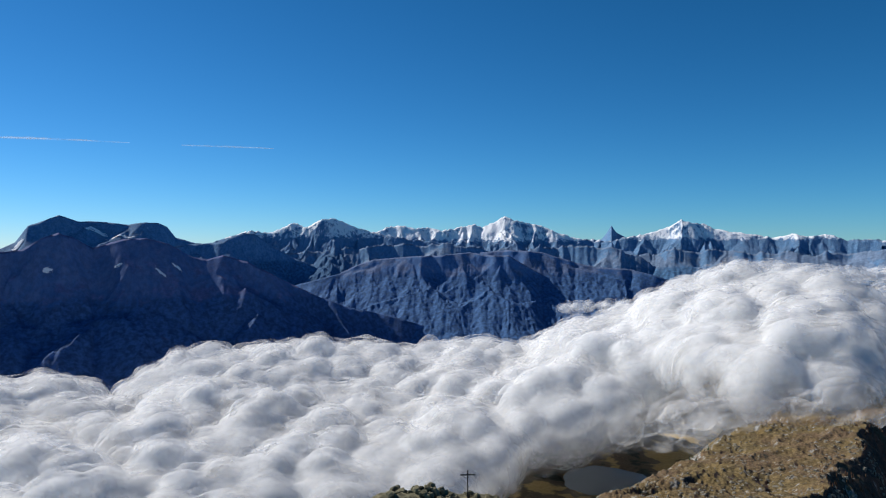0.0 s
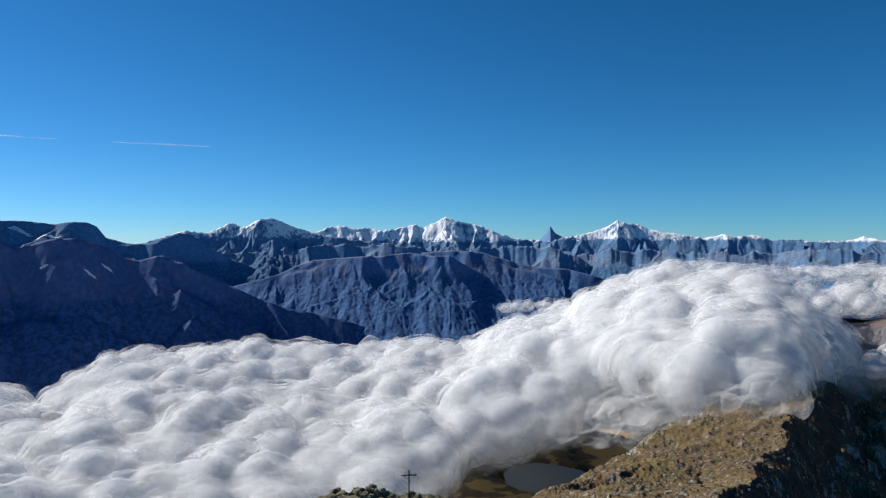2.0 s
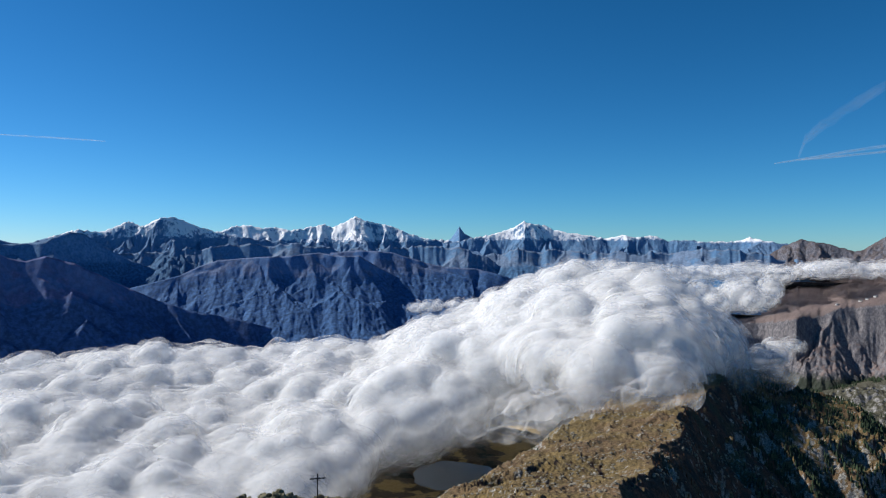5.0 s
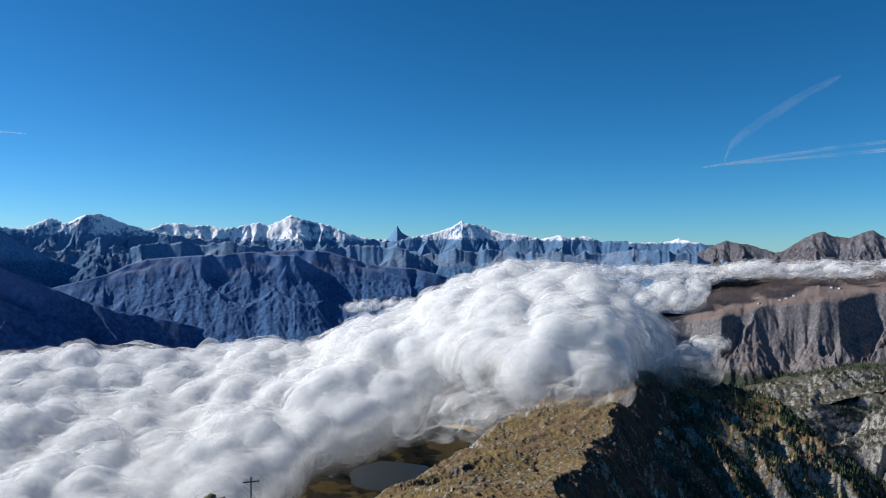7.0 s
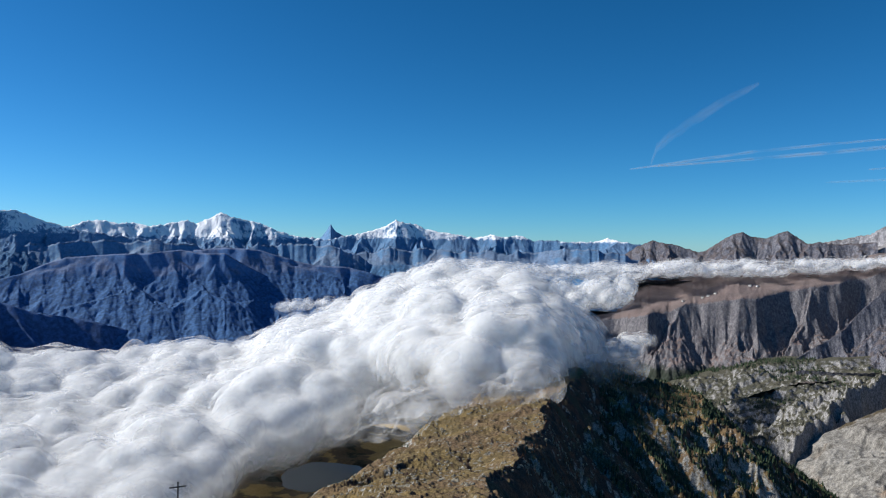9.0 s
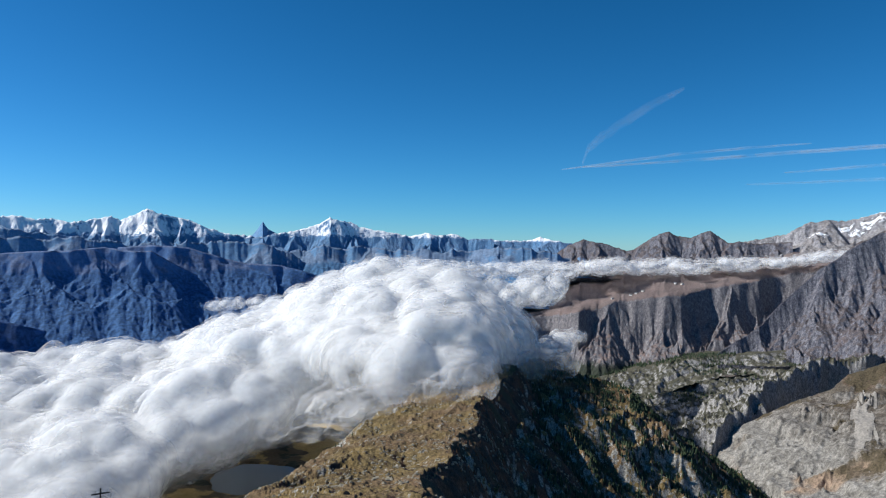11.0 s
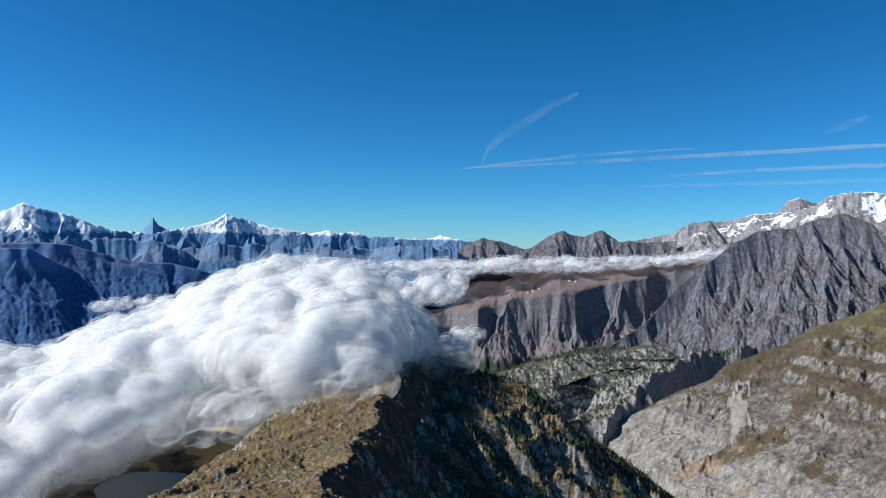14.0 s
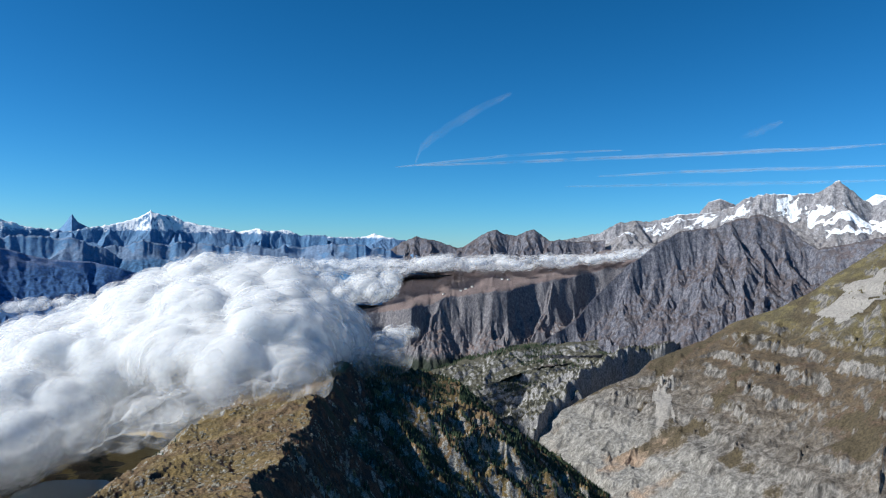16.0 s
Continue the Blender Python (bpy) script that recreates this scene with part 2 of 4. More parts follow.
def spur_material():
    """Golden turf with pale boulders; rust-brown heath and dwarf pine on the flank that faces north-west, their tones
    darkened for shade there.
    """
    n = Nodes("autumn_turf_and_shaded_heath")
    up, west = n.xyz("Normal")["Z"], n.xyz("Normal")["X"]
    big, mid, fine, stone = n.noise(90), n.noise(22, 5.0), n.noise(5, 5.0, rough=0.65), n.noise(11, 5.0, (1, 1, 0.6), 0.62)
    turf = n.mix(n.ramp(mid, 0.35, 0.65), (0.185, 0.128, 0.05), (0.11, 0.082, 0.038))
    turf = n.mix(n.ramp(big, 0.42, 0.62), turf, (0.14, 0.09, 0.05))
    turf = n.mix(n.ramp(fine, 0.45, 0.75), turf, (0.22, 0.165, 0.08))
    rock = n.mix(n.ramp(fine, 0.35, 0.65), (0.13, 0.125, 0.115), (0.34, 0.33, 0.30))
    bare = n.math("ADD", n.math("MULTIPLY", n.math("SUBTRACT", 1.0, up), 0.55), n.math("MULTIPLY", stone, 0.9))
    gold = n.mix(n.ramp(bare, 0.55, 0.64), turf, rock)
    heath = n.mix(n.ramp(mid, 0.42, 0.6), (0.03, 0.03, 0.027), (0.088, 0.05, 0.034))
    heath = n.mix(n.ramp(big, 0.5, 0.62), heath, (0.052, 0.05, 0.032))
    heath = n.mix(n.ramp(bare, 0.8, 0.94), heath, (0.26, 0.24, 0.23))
    # heath plus painted shade: dark colours follow the side turned from the sun
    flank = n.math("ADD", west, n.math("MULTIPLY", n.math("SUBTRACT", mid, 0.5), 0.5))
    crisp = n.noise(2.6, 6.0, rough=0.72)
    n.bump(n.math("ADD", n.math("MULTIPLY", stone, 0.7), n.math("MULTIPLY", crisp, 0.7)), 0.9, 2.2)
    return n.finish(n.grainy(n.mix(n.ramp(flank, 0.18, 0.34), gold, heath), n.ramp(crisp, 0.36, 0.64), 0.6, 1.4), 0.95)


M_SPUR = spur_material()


def slope_material():
    """Ice-polished pale rock at the bottom, grey cliff bands in the middle, rust and olive turf above."""
    n = Nodes("ice_worn_slope")
    up, height = n.xyz("Normal")["Z"], n.xyz("Position")["Z"]
    big, mid, fine, streak = n.noise(150), n.noise(42, 5.0), n.noise(7, 5.0, rough=0.65), n.noise(16, 5.0, (1, 1, 0.35), 0.6)
    pale = n.mix(n.ramp(n.math("ADD", n.math("MULTIPLY", streak, 0.6), n.math("MULTIPLY", mid, 0.4)), 0.38, 0.62), (0.16, 0.15, 0.135), (0.31, 0.295, 0.27))
    pale = n.mix(n.ramp(big, 0.52, 0.68), pale, (0.3, 0.22, 0.16))
    cliff = n.mix(n.ramp(streak, 0.36, 0.62), (0.085, 0.078, 0.07), (0.25, 0.232, 0.21))
    turf = n.mix(n.ramp(mid, 0.4, 0.62), (0.115, 0.085, 0.055), (0.075, 0.06, 0.045))
    turf = n.mix(n.ramp(big, 0.5, 0.66), turf, (0.14, 0.075, 0.05))
    turf = n.mix(n.ramp(fine, 0.5, 0.8), turf, (0.17, 0.135, 0.075))
    turf = n.mix(n.ramp(height, -330, -200), turf, n.mix(n.ramp(mid, 0.4, 0.6), (0.15, 0.125, 0.06), (0.10, 0.085, 0.05)))
    level = n.math("ADD", height, n.math("MULTIPLY", n.math("SUBTRACT", mid, 0.5), 170.0))
    col = n.mix(n.ramp(level, -545, -480), pale, cliff)
    flat = n.math("ADD", up, n.math("MULTIPLY", n.math("SUBTRACT", streak, 0.5), 0.6))
    grown = n.math("MULTIPLY", n.ramp(flat, 0.66, 0.8), n.ramp(level, -540, -360))
    col = n.mix(grown, col, turf)
    col = n.mix(n.math("MULTIPLY", n.ramp(n.math("ADD", big, n.math("MULTIPLY", fine, 0.2)), 0.64, 0.7), n.ramp(level, -600, -520)), col, (0.085, 0.068, 0.042))
    crisp = n.noise(5.0, 6.0, (1, 1, 0.4), 0.72)
    n.bump(n.math("ADD", n.math("MULTIPLY", streak, 0.8), n.math("MULTIPLY", crisp, 0.8)), 0.9, 4.0)
    return n.finish(n.grainy(col, n.ramp(crisp, 0.36, 0.64), 0.62, 1.36), 0.92)


M_SLOPE = slope_material()


def water_material():
    n = Nodes("dark_lake_water")
    n.bump(n.noise(3.0, 3.0), 0.15, 0.2)
    n.bsdf.inputs["IOR"].default_value = 1.33
    return n.finish((0.13, 0.165, 0.19), 0.16, 0.5)


M_WATER = water_material()


def plain_material(name, colour, rough=0.8, spread=0.35, size=0.5, metal=0.0):
    n = Nodes(name)
    n.bsdf.inputs["Metallic"].default_value = metal
    return n.finish(n.mix(n.ramp(n.noise(size, 5.0), 0.3, 0.7), tuple(c * (1 - spread) for c in colour), tuple(c * (1 + spread) for c in colour)), rough)


# ---- mountains ----
def gullies(x, y, gx, gy, size):
    """Furrows that run down the slope (gx, gy): 1 on their crests, -1 in their beds."""
    px, py = x / size, y / size
    steep = np.maximum(np.hypot(gx, gy), 1e-6)
    ux, uy = gy / steep, -gx / steep
    ix, iy = np.floor(px).astype(int), np.floor(py).astype(int)
    total, weight = 0.0, 1e-6
    for i in (-1, 0, 1):
        for j in (-1, 0, 1):
            h = PERM[PERM[(ix + i) & 511] + ((iy + j) & 511)]
            qx, qy = px - ix - i - 0.5 - 0.3 * GRAD[h, 0], py - iy - j - 0.5 - 0.3 * GRAD[h, 1]
            w = np.clip(1 - (qx * qx + qy * qy) / 1.44, 0, 1) ** 3
            total = total + w * np.cos(2 * np.pi * (qx * ux + qy * uy) + 6 * GRAD[h, 2])
            weight = weight + w
    return total / weight


def eroded(x, y, z, grad, size, depth, octaves, keep, sharp=0.72, decay=0.5):
    """z after water has cut branching gullies into it, the largest first; grad gives the slope of a height field."""
    for k in range(octaves):
        gx, gy = grad(z)
        stray = 0.5 * np.hypot(gx, gy)
        gx, gy = gx + stray * perlin(x / size / 2.3, y / size / 2.3 + 3), gy + stray * perlin(x / size / 2.3 + 9, y / size / 2.3)
        patchy_depth = 0.35 + 0.65 * smooth(-0.35, 0.45, perlin(x / size / 1.7 + 5.5 * k, y / size / 1.7))
        cut = ((1 - gullies(x + 91.7 * k, y - 37.3 * k, gx, gy, size)) / 2) ** sharp
        z = z - size * depth * patchy_depth * keep * cut * smooth(0.05, 0.45, np.hypot(gx, gy))
        size *= decay
    return z


def polar_slope(az, r):
    """For a grid of columns at compass angles az and distances r: the slope of heights on it."""
    a = az + 0 * r
    dr = np.gradient(r, axis=0)
    da = np.gradient(a, axis=1)
    skew = np.gradient(r, axis=1)

    def grad(z):
        along = np.gradient(z, axis=0) / dr
        across = (np.gradient(z, axis=1) - along * skew) / (da * r)
        return along * np.sin(a) + across * np.cos(a), along * np.cos(a) - across * np.sin(a)
    return grad


def relief(name, label, mat, knots, span, cols, rows, hollow, grain, power=1.3, crest_jag=3.0, back=0.7, category="mountain", kind="", benches=0.0,
           depth_behind=160.0, near=0.0, sway=60.0, rough=4.0, brow=8.0, arms=0.0, side=0.75, seed=1, arm_list=(), crest_sway=0.0, terrace=0.0,
           carve=0.0, depth=0.2, octaves=4, sharp=0.72, fold=0.0, edge=0.08):
    """A mountain flank. knots: compass angle, distance and height of the foot, distance and elevation angle of the crest.
    hollow: how deep the valleys between its spurs (arms) are; carve, depth: width and relative depth of the largest gullies; fold: broad swells."""
    k = np.array(knots, float)
    az = np.linspace(span[0], span[1], cols)
    rf, zf, rc, el = (np.interp(az, k[:, 0], k[:, i]) for i in (1, 2, 3, 4))
    rc = rc + sway * fbm(az / 4.0 + k[0, 1], az * 0 + k[0, 3], 3)
    el = el - crest_sway * (1 - ridged(az / 2.6 + k[0, 2], az * 0 + k[0, 1], 4, 0.6))
    zc = rc * np.tan(np.radians(el))
    n_back = max(8, rows // 8)
    s = np.concatenate([np.linspace(-near, 1, rows), 1 + np.linspace(0, 1, n_back + 1)[1:]])[:, None]
    t = np.clip(s, None, 1)
    behind = np.clip(s - 1, 0, None) * depth_behind
    r = rf + (rc - rf) * t + behind
    a = np.radians(az)[None, :] + 0 * r
    x, y = r * np.sin(a), r * np.cos(a)
    mid = k[:, 3].mean()
    z = zf + (zc - zf) * np.sign(t) * np.abs(t) ** power - behind * back
    keep = np.clip((1 - t) * brow, 0, 1) * (1 - edge) + edge
    fade = np.clip((t + near) * 6, 0, 1)
    if arms:
        g = np.random.default_rng(seed)
        wx, wy = 0.16 * grain * fbm(x / grain, y / grain, 2), 0.16 * grain * fbm(x / grain + 40, y / grain + 7, 2)
        floor_z, tents = z - hollow * (np.clip((1 - t) * brow, 0, 1) * 0.95 + 0.05) * fade, np.full(z.shape, -9999.0)
        tops = list(arm_list)
        az0 = span[0] + arms * g.uniform(0.2, 0.8)
        while az0 < span[1]:
            tops.append((az0, az0 + g.uniform(-1.4, 1.4) * arms))
            az0 += arms * g.uniform(0.35, 2.0)
        for az0, az1 in tops:
            tt = np.array([1, 0.75, 0.5, 0.25, 0.0])
            aa = az0 + (az1 - az0) * (1 - tt) + 0.14 * arms * g.normal(size=5) * np.array([0, 1, 1, 1, 1])
            f0, c0, zf0, zc0 = (np.interp(aa, az, q) for q in (rf, rc, zf, zc))
            pr = f0 + (c0 - f0) * tt
            px, py = pr * np.sin(np.radians(aa)), pr * np.cos(np.radians(aa))
            pz = zf0 + (zc0 - zf0) * tt ** power - hollow * np.cumsum(np.concatenate([[0], g.uniform(-0.05, 0.5, 4)]))
            lean_side = side * g.uniform(0.6, 1.25)
            c0, c1 = np.searchsorted(az, (aa.min() - 2.2 * arms, aa.max() + 2.2 * arms))
            cut = np.s_[:, c0:c1]
            for i in range(4):
                dx, dy = px[i + 1] - px[i], py[i + 1] - py[i]
                q = np.clip(((x[cut] - px[i]) * dx + (y[cut] - py[i]) * dy) / (dx * dx + dy * dy), 0, 1)
                d = np.hypot(x[cut] - px[i] - q * dx + wx[cut], y[cut] - py[i] - q * dy + wy[cut])
                tents[cut] = np.maximum(tents[cut], pz[i] + (pz[i + 1] - pz[i]) * q - lean_side * d)
        gap = np.clip((tents - floor_z) / (0.5 * hollow + 1), -4, 4)
        z = np.minimum(z, floor_z + 0.5 * hollow * np.log1p(np.exp(2.0 * gap)) / 2.0)
    if fold:
        z = z + fold * keep * fade * fbm(x / grain + 3, y / grain + 8, 3)
    if benches:
        step = fbm(x / grain + 9, y / grain - 4, 4)
        z = z + benches * fade * keep * (np.abs(step) ** 0.6 * np.sign(step))
    if carve:
        z = eroded(x, y, z, polar_slope(a, r), carve, depth, octaves, keep * fade, sharp)
    if terrace:
        level = (z + 14 * fbm(x / 130, y / 130, 3)) / terrace
        shelf = np.floor(level) + smooth(0.3, 0.75, level - np.floor(level))
        z = z + 0.7 * terrace * (shelf - level) * keep * fade * smooth(-0.4, 0.3, fbm(x / 260 + 5, y / 260, 2))
    z = z + rough * keep * (ridged(x / 28, y / 28, 3) - 0.5)
    jag = crest_jag * (ridged(a * mid / 45, r / 45, 4) - 0.45)
    z = z + jag * (1 - np.clip((1 - t) * 6, 0, 1) * 0.8)
    me = mesh_from(name, np.stack([x, y, z], -1).reshape(-1, 3), grid_faces(*x.shape), mat)
    return tagged(new(name, me), label, category, kind=kind)


def spine(name, label, mat, crest, left, right, span, reach, cols, rows, hollow=26.0, grain=150.0, right_far=None, blend=(0, 1), boulders=2.6,
          category="mountain ridge", knobs=0.0, wander=15.0):
    """A ridge that runs away from the drone. crest: compass angle, distance, height; left and right: drop against distance to the side."""
    az = np.radians(np.linspace(span[0], span[1], cols))[None, :]
    r = np.exp(np.linspace(math.log(reach[0]), math.log(reach[1]), rows))[:, None]
    x, y = r * np.sin(az), r * np.cos(az)
    c = np.array(crest, float)
    ca, cz = np.radians(np.interp(r, c[:, 1], c[:, 0])), np.interp(r, c[:, 1], c[:, 2])
    across = (az - ca) * r + wander * fbm(x / 150, y / 150, 4)
    drop_left = np.interp(-across, *zip(*left))
    drop_right = np.interp(across, *zip(*right))
    if right_far:
        f = smooth(*blend, r)
        drop_right = drop_right * (1 - f) + np.interp(across, *zip(*right_far)) * f
    z = cz - np.where(across < 0, drop_left, drop_right)
    away = np.clip(np.abs(across) / (0.4 * grain), 0.1, 1)
    z = z - hollow * away * (1 - ridged(x / grain, y / grain, 2)) * np.where(across > 0, 1.3, 0.6)
    z = eroded(x, y, z, polar_slope(az + 0 * r, r + 0 * az), 0.75 * grain, 0.2, 5, away * np.where(across > 0, 1.25, 0.3))
    z = z + knobs * fbm(x / 60, y / 60, 4)
    z = z + boulders * (ridged(x / 22, y / 22, 4) - 0.5) + 0.5 * boulders * (ridged(x / 7, y / 7, 2) - 0.5)
    me = mesh_from(name, np.stack([x, y, z], -1).reshape(-1, 3), grid_faces(*x.shape), mat)
    return tagged(new(name, me), label, category)


def line(foot, foot_z, dist, pairs, drift=0.0):
    """Knots for a range of even distance, from (compass angle, elevation angle) of its summits and saddles."""
    a0 = pairs[0][0]
    return [(az, foot + drift * (az - a0), foot_z, dist + drift * (az - a0), el) for az, el in pairs]


# ---- ground: the deep valley floor, out to the horizon ----
def build_ground():
    az = np.radians(np.concatenate([np.linspace(-180, -45, 30), np.linspace(-44, -6, 50), np.linspace(-5, 28, 200), np.linspace(28.5, 85, 60), np.linspace(86, 180, 30)]))[None, :]
    r = np.concatenate([np.linspace(0, 1400, 14), np.linspace(1420, 2900, 170), np.linspace(2950, 4900, 40)])[:, None]
    x, y = r * np.sin(az), r * np.cos(az)
    z = -700 + 30 * fbm(x / 500, y / 500, 4) + 120 * smooth(2600, 4600, r)
    d = np.hypot((x - 428) / 118, (y - 1902) / 132) + 0.1 * fbm(x / 90, y / 90, 3)
    terrace = -617 + 9 * fbm(x / 110, y / 110, 4) + 70 * smooth(2150, 2700, r)
    near = smooth(6.0, 3.0, d)
    z = z * (1 - near) + terrace * near
    z = np.where(d < 1.5, z * smooth(0.9, 1.5, d) + (-618.0) * (1 - smooth(0.9, 1.5, d)), z) - 14 * smooth(1.06, 0.85, d)
    me = mesh_from("ground", np.stack([x, y, z], -1).reshape(-1, 3), grid_faces(*x.shape), M_VALLEY)
    return tagged(new("ground", me), "wide valley floor with autumn meadow and dark woods", "ground", kind="structure")


build_ground()

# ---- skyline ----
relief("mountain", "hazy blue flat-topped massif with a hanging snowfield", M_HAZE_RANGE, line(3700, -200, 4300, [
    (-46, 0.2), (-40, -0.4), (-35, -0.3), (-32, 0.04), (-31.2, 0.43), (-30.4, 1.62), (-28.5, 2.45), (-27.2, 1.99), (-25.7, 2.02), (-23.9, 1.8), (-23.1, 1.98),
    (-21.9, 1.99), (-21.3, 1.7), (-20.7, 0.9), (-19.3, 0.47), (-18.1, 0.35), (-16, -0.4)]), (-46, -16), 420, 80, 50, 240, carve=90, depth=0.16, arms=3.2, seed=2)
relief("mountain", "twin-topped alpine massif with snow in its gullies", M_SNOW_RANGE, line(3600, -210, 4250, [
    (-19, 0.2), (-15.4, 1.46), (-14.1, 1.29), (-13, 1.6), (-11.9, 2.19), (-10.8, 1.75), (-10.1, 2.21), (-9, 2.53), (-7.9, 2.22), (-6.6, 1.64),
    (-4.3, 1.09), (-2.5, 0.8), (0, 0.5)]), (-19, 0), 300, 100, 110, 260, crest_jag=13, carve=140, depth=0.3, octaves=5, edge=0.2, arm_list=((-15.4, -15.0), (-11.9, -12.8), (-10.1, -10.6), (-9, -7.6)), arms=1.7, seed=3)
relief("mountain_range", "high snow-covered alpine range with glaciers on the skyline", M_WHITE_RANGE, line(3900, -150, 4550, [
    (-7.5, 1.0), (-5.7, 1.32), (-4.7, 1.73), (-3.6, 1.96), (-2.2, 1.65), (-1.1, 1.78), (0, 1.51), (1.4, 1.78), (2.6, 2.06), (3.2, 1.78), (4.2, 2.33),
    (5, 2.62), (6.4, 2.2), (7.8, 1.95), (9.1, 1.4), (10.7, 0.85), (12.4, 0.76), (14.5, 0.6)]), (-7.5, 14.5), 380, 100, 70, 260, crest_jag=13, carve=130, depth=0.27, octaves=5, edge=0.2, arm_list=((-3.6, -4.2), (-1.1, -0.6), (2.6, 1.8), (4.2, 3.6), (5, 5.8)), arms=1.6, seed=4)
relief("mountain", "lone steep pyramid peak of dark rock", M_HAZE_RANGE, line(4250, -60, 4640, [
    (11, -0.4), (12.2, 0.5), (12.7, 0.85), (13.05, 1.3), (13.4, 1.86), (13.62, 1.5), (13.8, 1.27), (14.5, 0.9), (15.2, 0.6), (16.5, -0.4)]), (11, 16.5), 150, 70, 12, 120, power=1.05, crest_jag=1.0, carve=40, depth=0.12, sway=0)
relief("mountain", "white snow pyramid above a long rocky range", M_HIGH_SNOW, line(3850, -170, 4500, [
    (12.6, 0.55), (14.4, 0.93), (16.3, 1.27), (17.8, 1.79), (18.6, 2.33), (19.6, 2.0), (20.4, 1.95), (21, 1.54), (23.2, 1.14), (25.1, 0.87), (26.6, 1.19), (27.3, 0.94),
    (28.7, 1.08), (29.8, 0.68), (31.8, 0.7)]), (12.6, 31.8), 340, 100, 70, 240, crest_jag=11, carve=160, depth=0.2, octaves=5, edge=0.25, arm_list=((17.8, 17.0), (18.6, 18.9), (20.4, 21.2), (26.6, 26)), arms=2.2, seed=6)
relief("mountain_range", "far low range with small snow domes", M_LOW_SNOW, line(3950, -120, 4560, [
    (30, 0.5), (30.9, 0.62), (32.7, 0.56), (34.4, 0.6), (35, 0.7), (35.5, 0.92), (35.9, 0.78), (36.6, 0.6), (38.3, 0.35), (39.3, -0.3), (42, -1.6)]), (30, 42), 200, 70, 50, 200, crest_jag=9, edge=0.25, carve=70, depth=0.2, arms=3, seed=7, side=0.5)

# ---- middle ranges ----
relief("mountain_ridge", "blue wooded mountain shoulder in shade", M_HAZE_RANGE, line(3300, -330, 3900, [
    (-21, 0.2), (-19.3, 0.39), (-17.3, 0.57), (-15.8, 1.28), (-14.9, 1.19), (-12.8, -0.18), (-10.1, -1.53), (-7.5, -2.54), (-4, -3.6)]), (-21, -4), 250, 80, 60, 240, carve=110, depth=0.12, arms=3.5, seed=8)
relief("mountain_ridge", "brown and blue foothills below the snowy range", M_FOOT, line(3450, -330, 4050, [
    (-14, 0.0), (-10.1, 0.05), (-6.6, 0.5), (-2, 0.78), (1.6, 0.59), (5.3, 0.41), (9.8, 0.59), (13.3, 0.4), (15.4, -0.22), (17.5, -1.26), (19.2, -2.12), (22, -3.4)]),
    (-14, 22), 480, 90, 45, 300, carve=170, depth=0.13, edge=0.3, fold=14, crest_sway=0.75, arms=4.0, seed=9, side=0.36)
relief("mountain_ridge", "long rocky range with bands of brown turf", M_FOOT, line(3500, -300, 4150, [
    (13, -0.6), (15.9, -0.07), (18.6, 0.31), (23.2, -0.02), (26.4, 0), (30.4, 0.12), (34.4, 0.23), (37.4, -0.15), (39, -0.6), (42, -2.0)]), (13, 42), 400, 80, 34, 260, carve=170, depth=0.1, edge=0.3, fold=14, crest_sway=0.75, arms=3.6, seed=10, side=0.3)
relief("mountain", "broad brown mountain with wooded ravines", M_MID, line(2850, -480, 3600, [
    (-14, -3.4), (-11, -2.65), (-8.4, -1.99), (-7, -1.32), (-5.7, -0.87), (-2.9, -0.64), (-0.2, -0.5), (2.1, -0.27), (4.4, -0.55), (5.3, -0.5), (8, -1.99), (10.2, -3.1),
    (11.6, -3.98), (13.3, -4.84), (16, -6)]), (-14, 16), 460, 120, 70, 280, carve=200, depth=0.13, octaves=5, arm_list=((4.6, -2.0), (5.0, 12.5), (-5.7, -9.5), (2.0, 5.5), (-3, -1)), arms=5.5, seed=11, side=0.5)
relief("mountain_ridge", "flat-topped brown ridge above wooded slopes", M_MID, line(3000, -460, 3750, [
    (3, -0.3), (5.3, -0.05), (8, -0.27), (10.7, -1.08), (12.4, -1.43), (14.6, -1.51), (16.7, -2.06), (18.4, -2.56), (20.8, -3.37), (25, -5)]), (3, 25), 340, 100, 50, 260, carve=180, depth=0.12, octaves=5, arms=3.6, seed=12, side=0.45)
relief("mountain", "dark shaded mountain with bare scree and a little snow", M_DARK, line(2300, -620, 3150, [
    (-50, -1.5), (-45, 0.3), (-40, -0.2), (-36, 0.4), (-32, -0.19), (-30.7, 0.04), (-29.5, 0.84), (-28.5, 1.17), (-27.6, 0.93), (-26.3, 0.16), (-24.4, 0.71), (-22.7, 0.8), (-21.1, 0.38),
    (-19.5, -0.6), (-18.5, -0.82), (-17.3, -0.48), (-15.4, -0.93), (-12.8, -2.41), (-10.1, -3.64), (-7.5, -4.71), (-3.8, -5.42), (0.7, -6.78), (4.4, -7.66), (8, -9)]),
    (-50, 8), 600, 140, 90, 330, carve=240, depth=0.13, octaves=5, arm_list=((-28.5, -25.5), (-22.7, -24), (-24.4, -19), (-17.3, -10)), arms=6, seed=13)

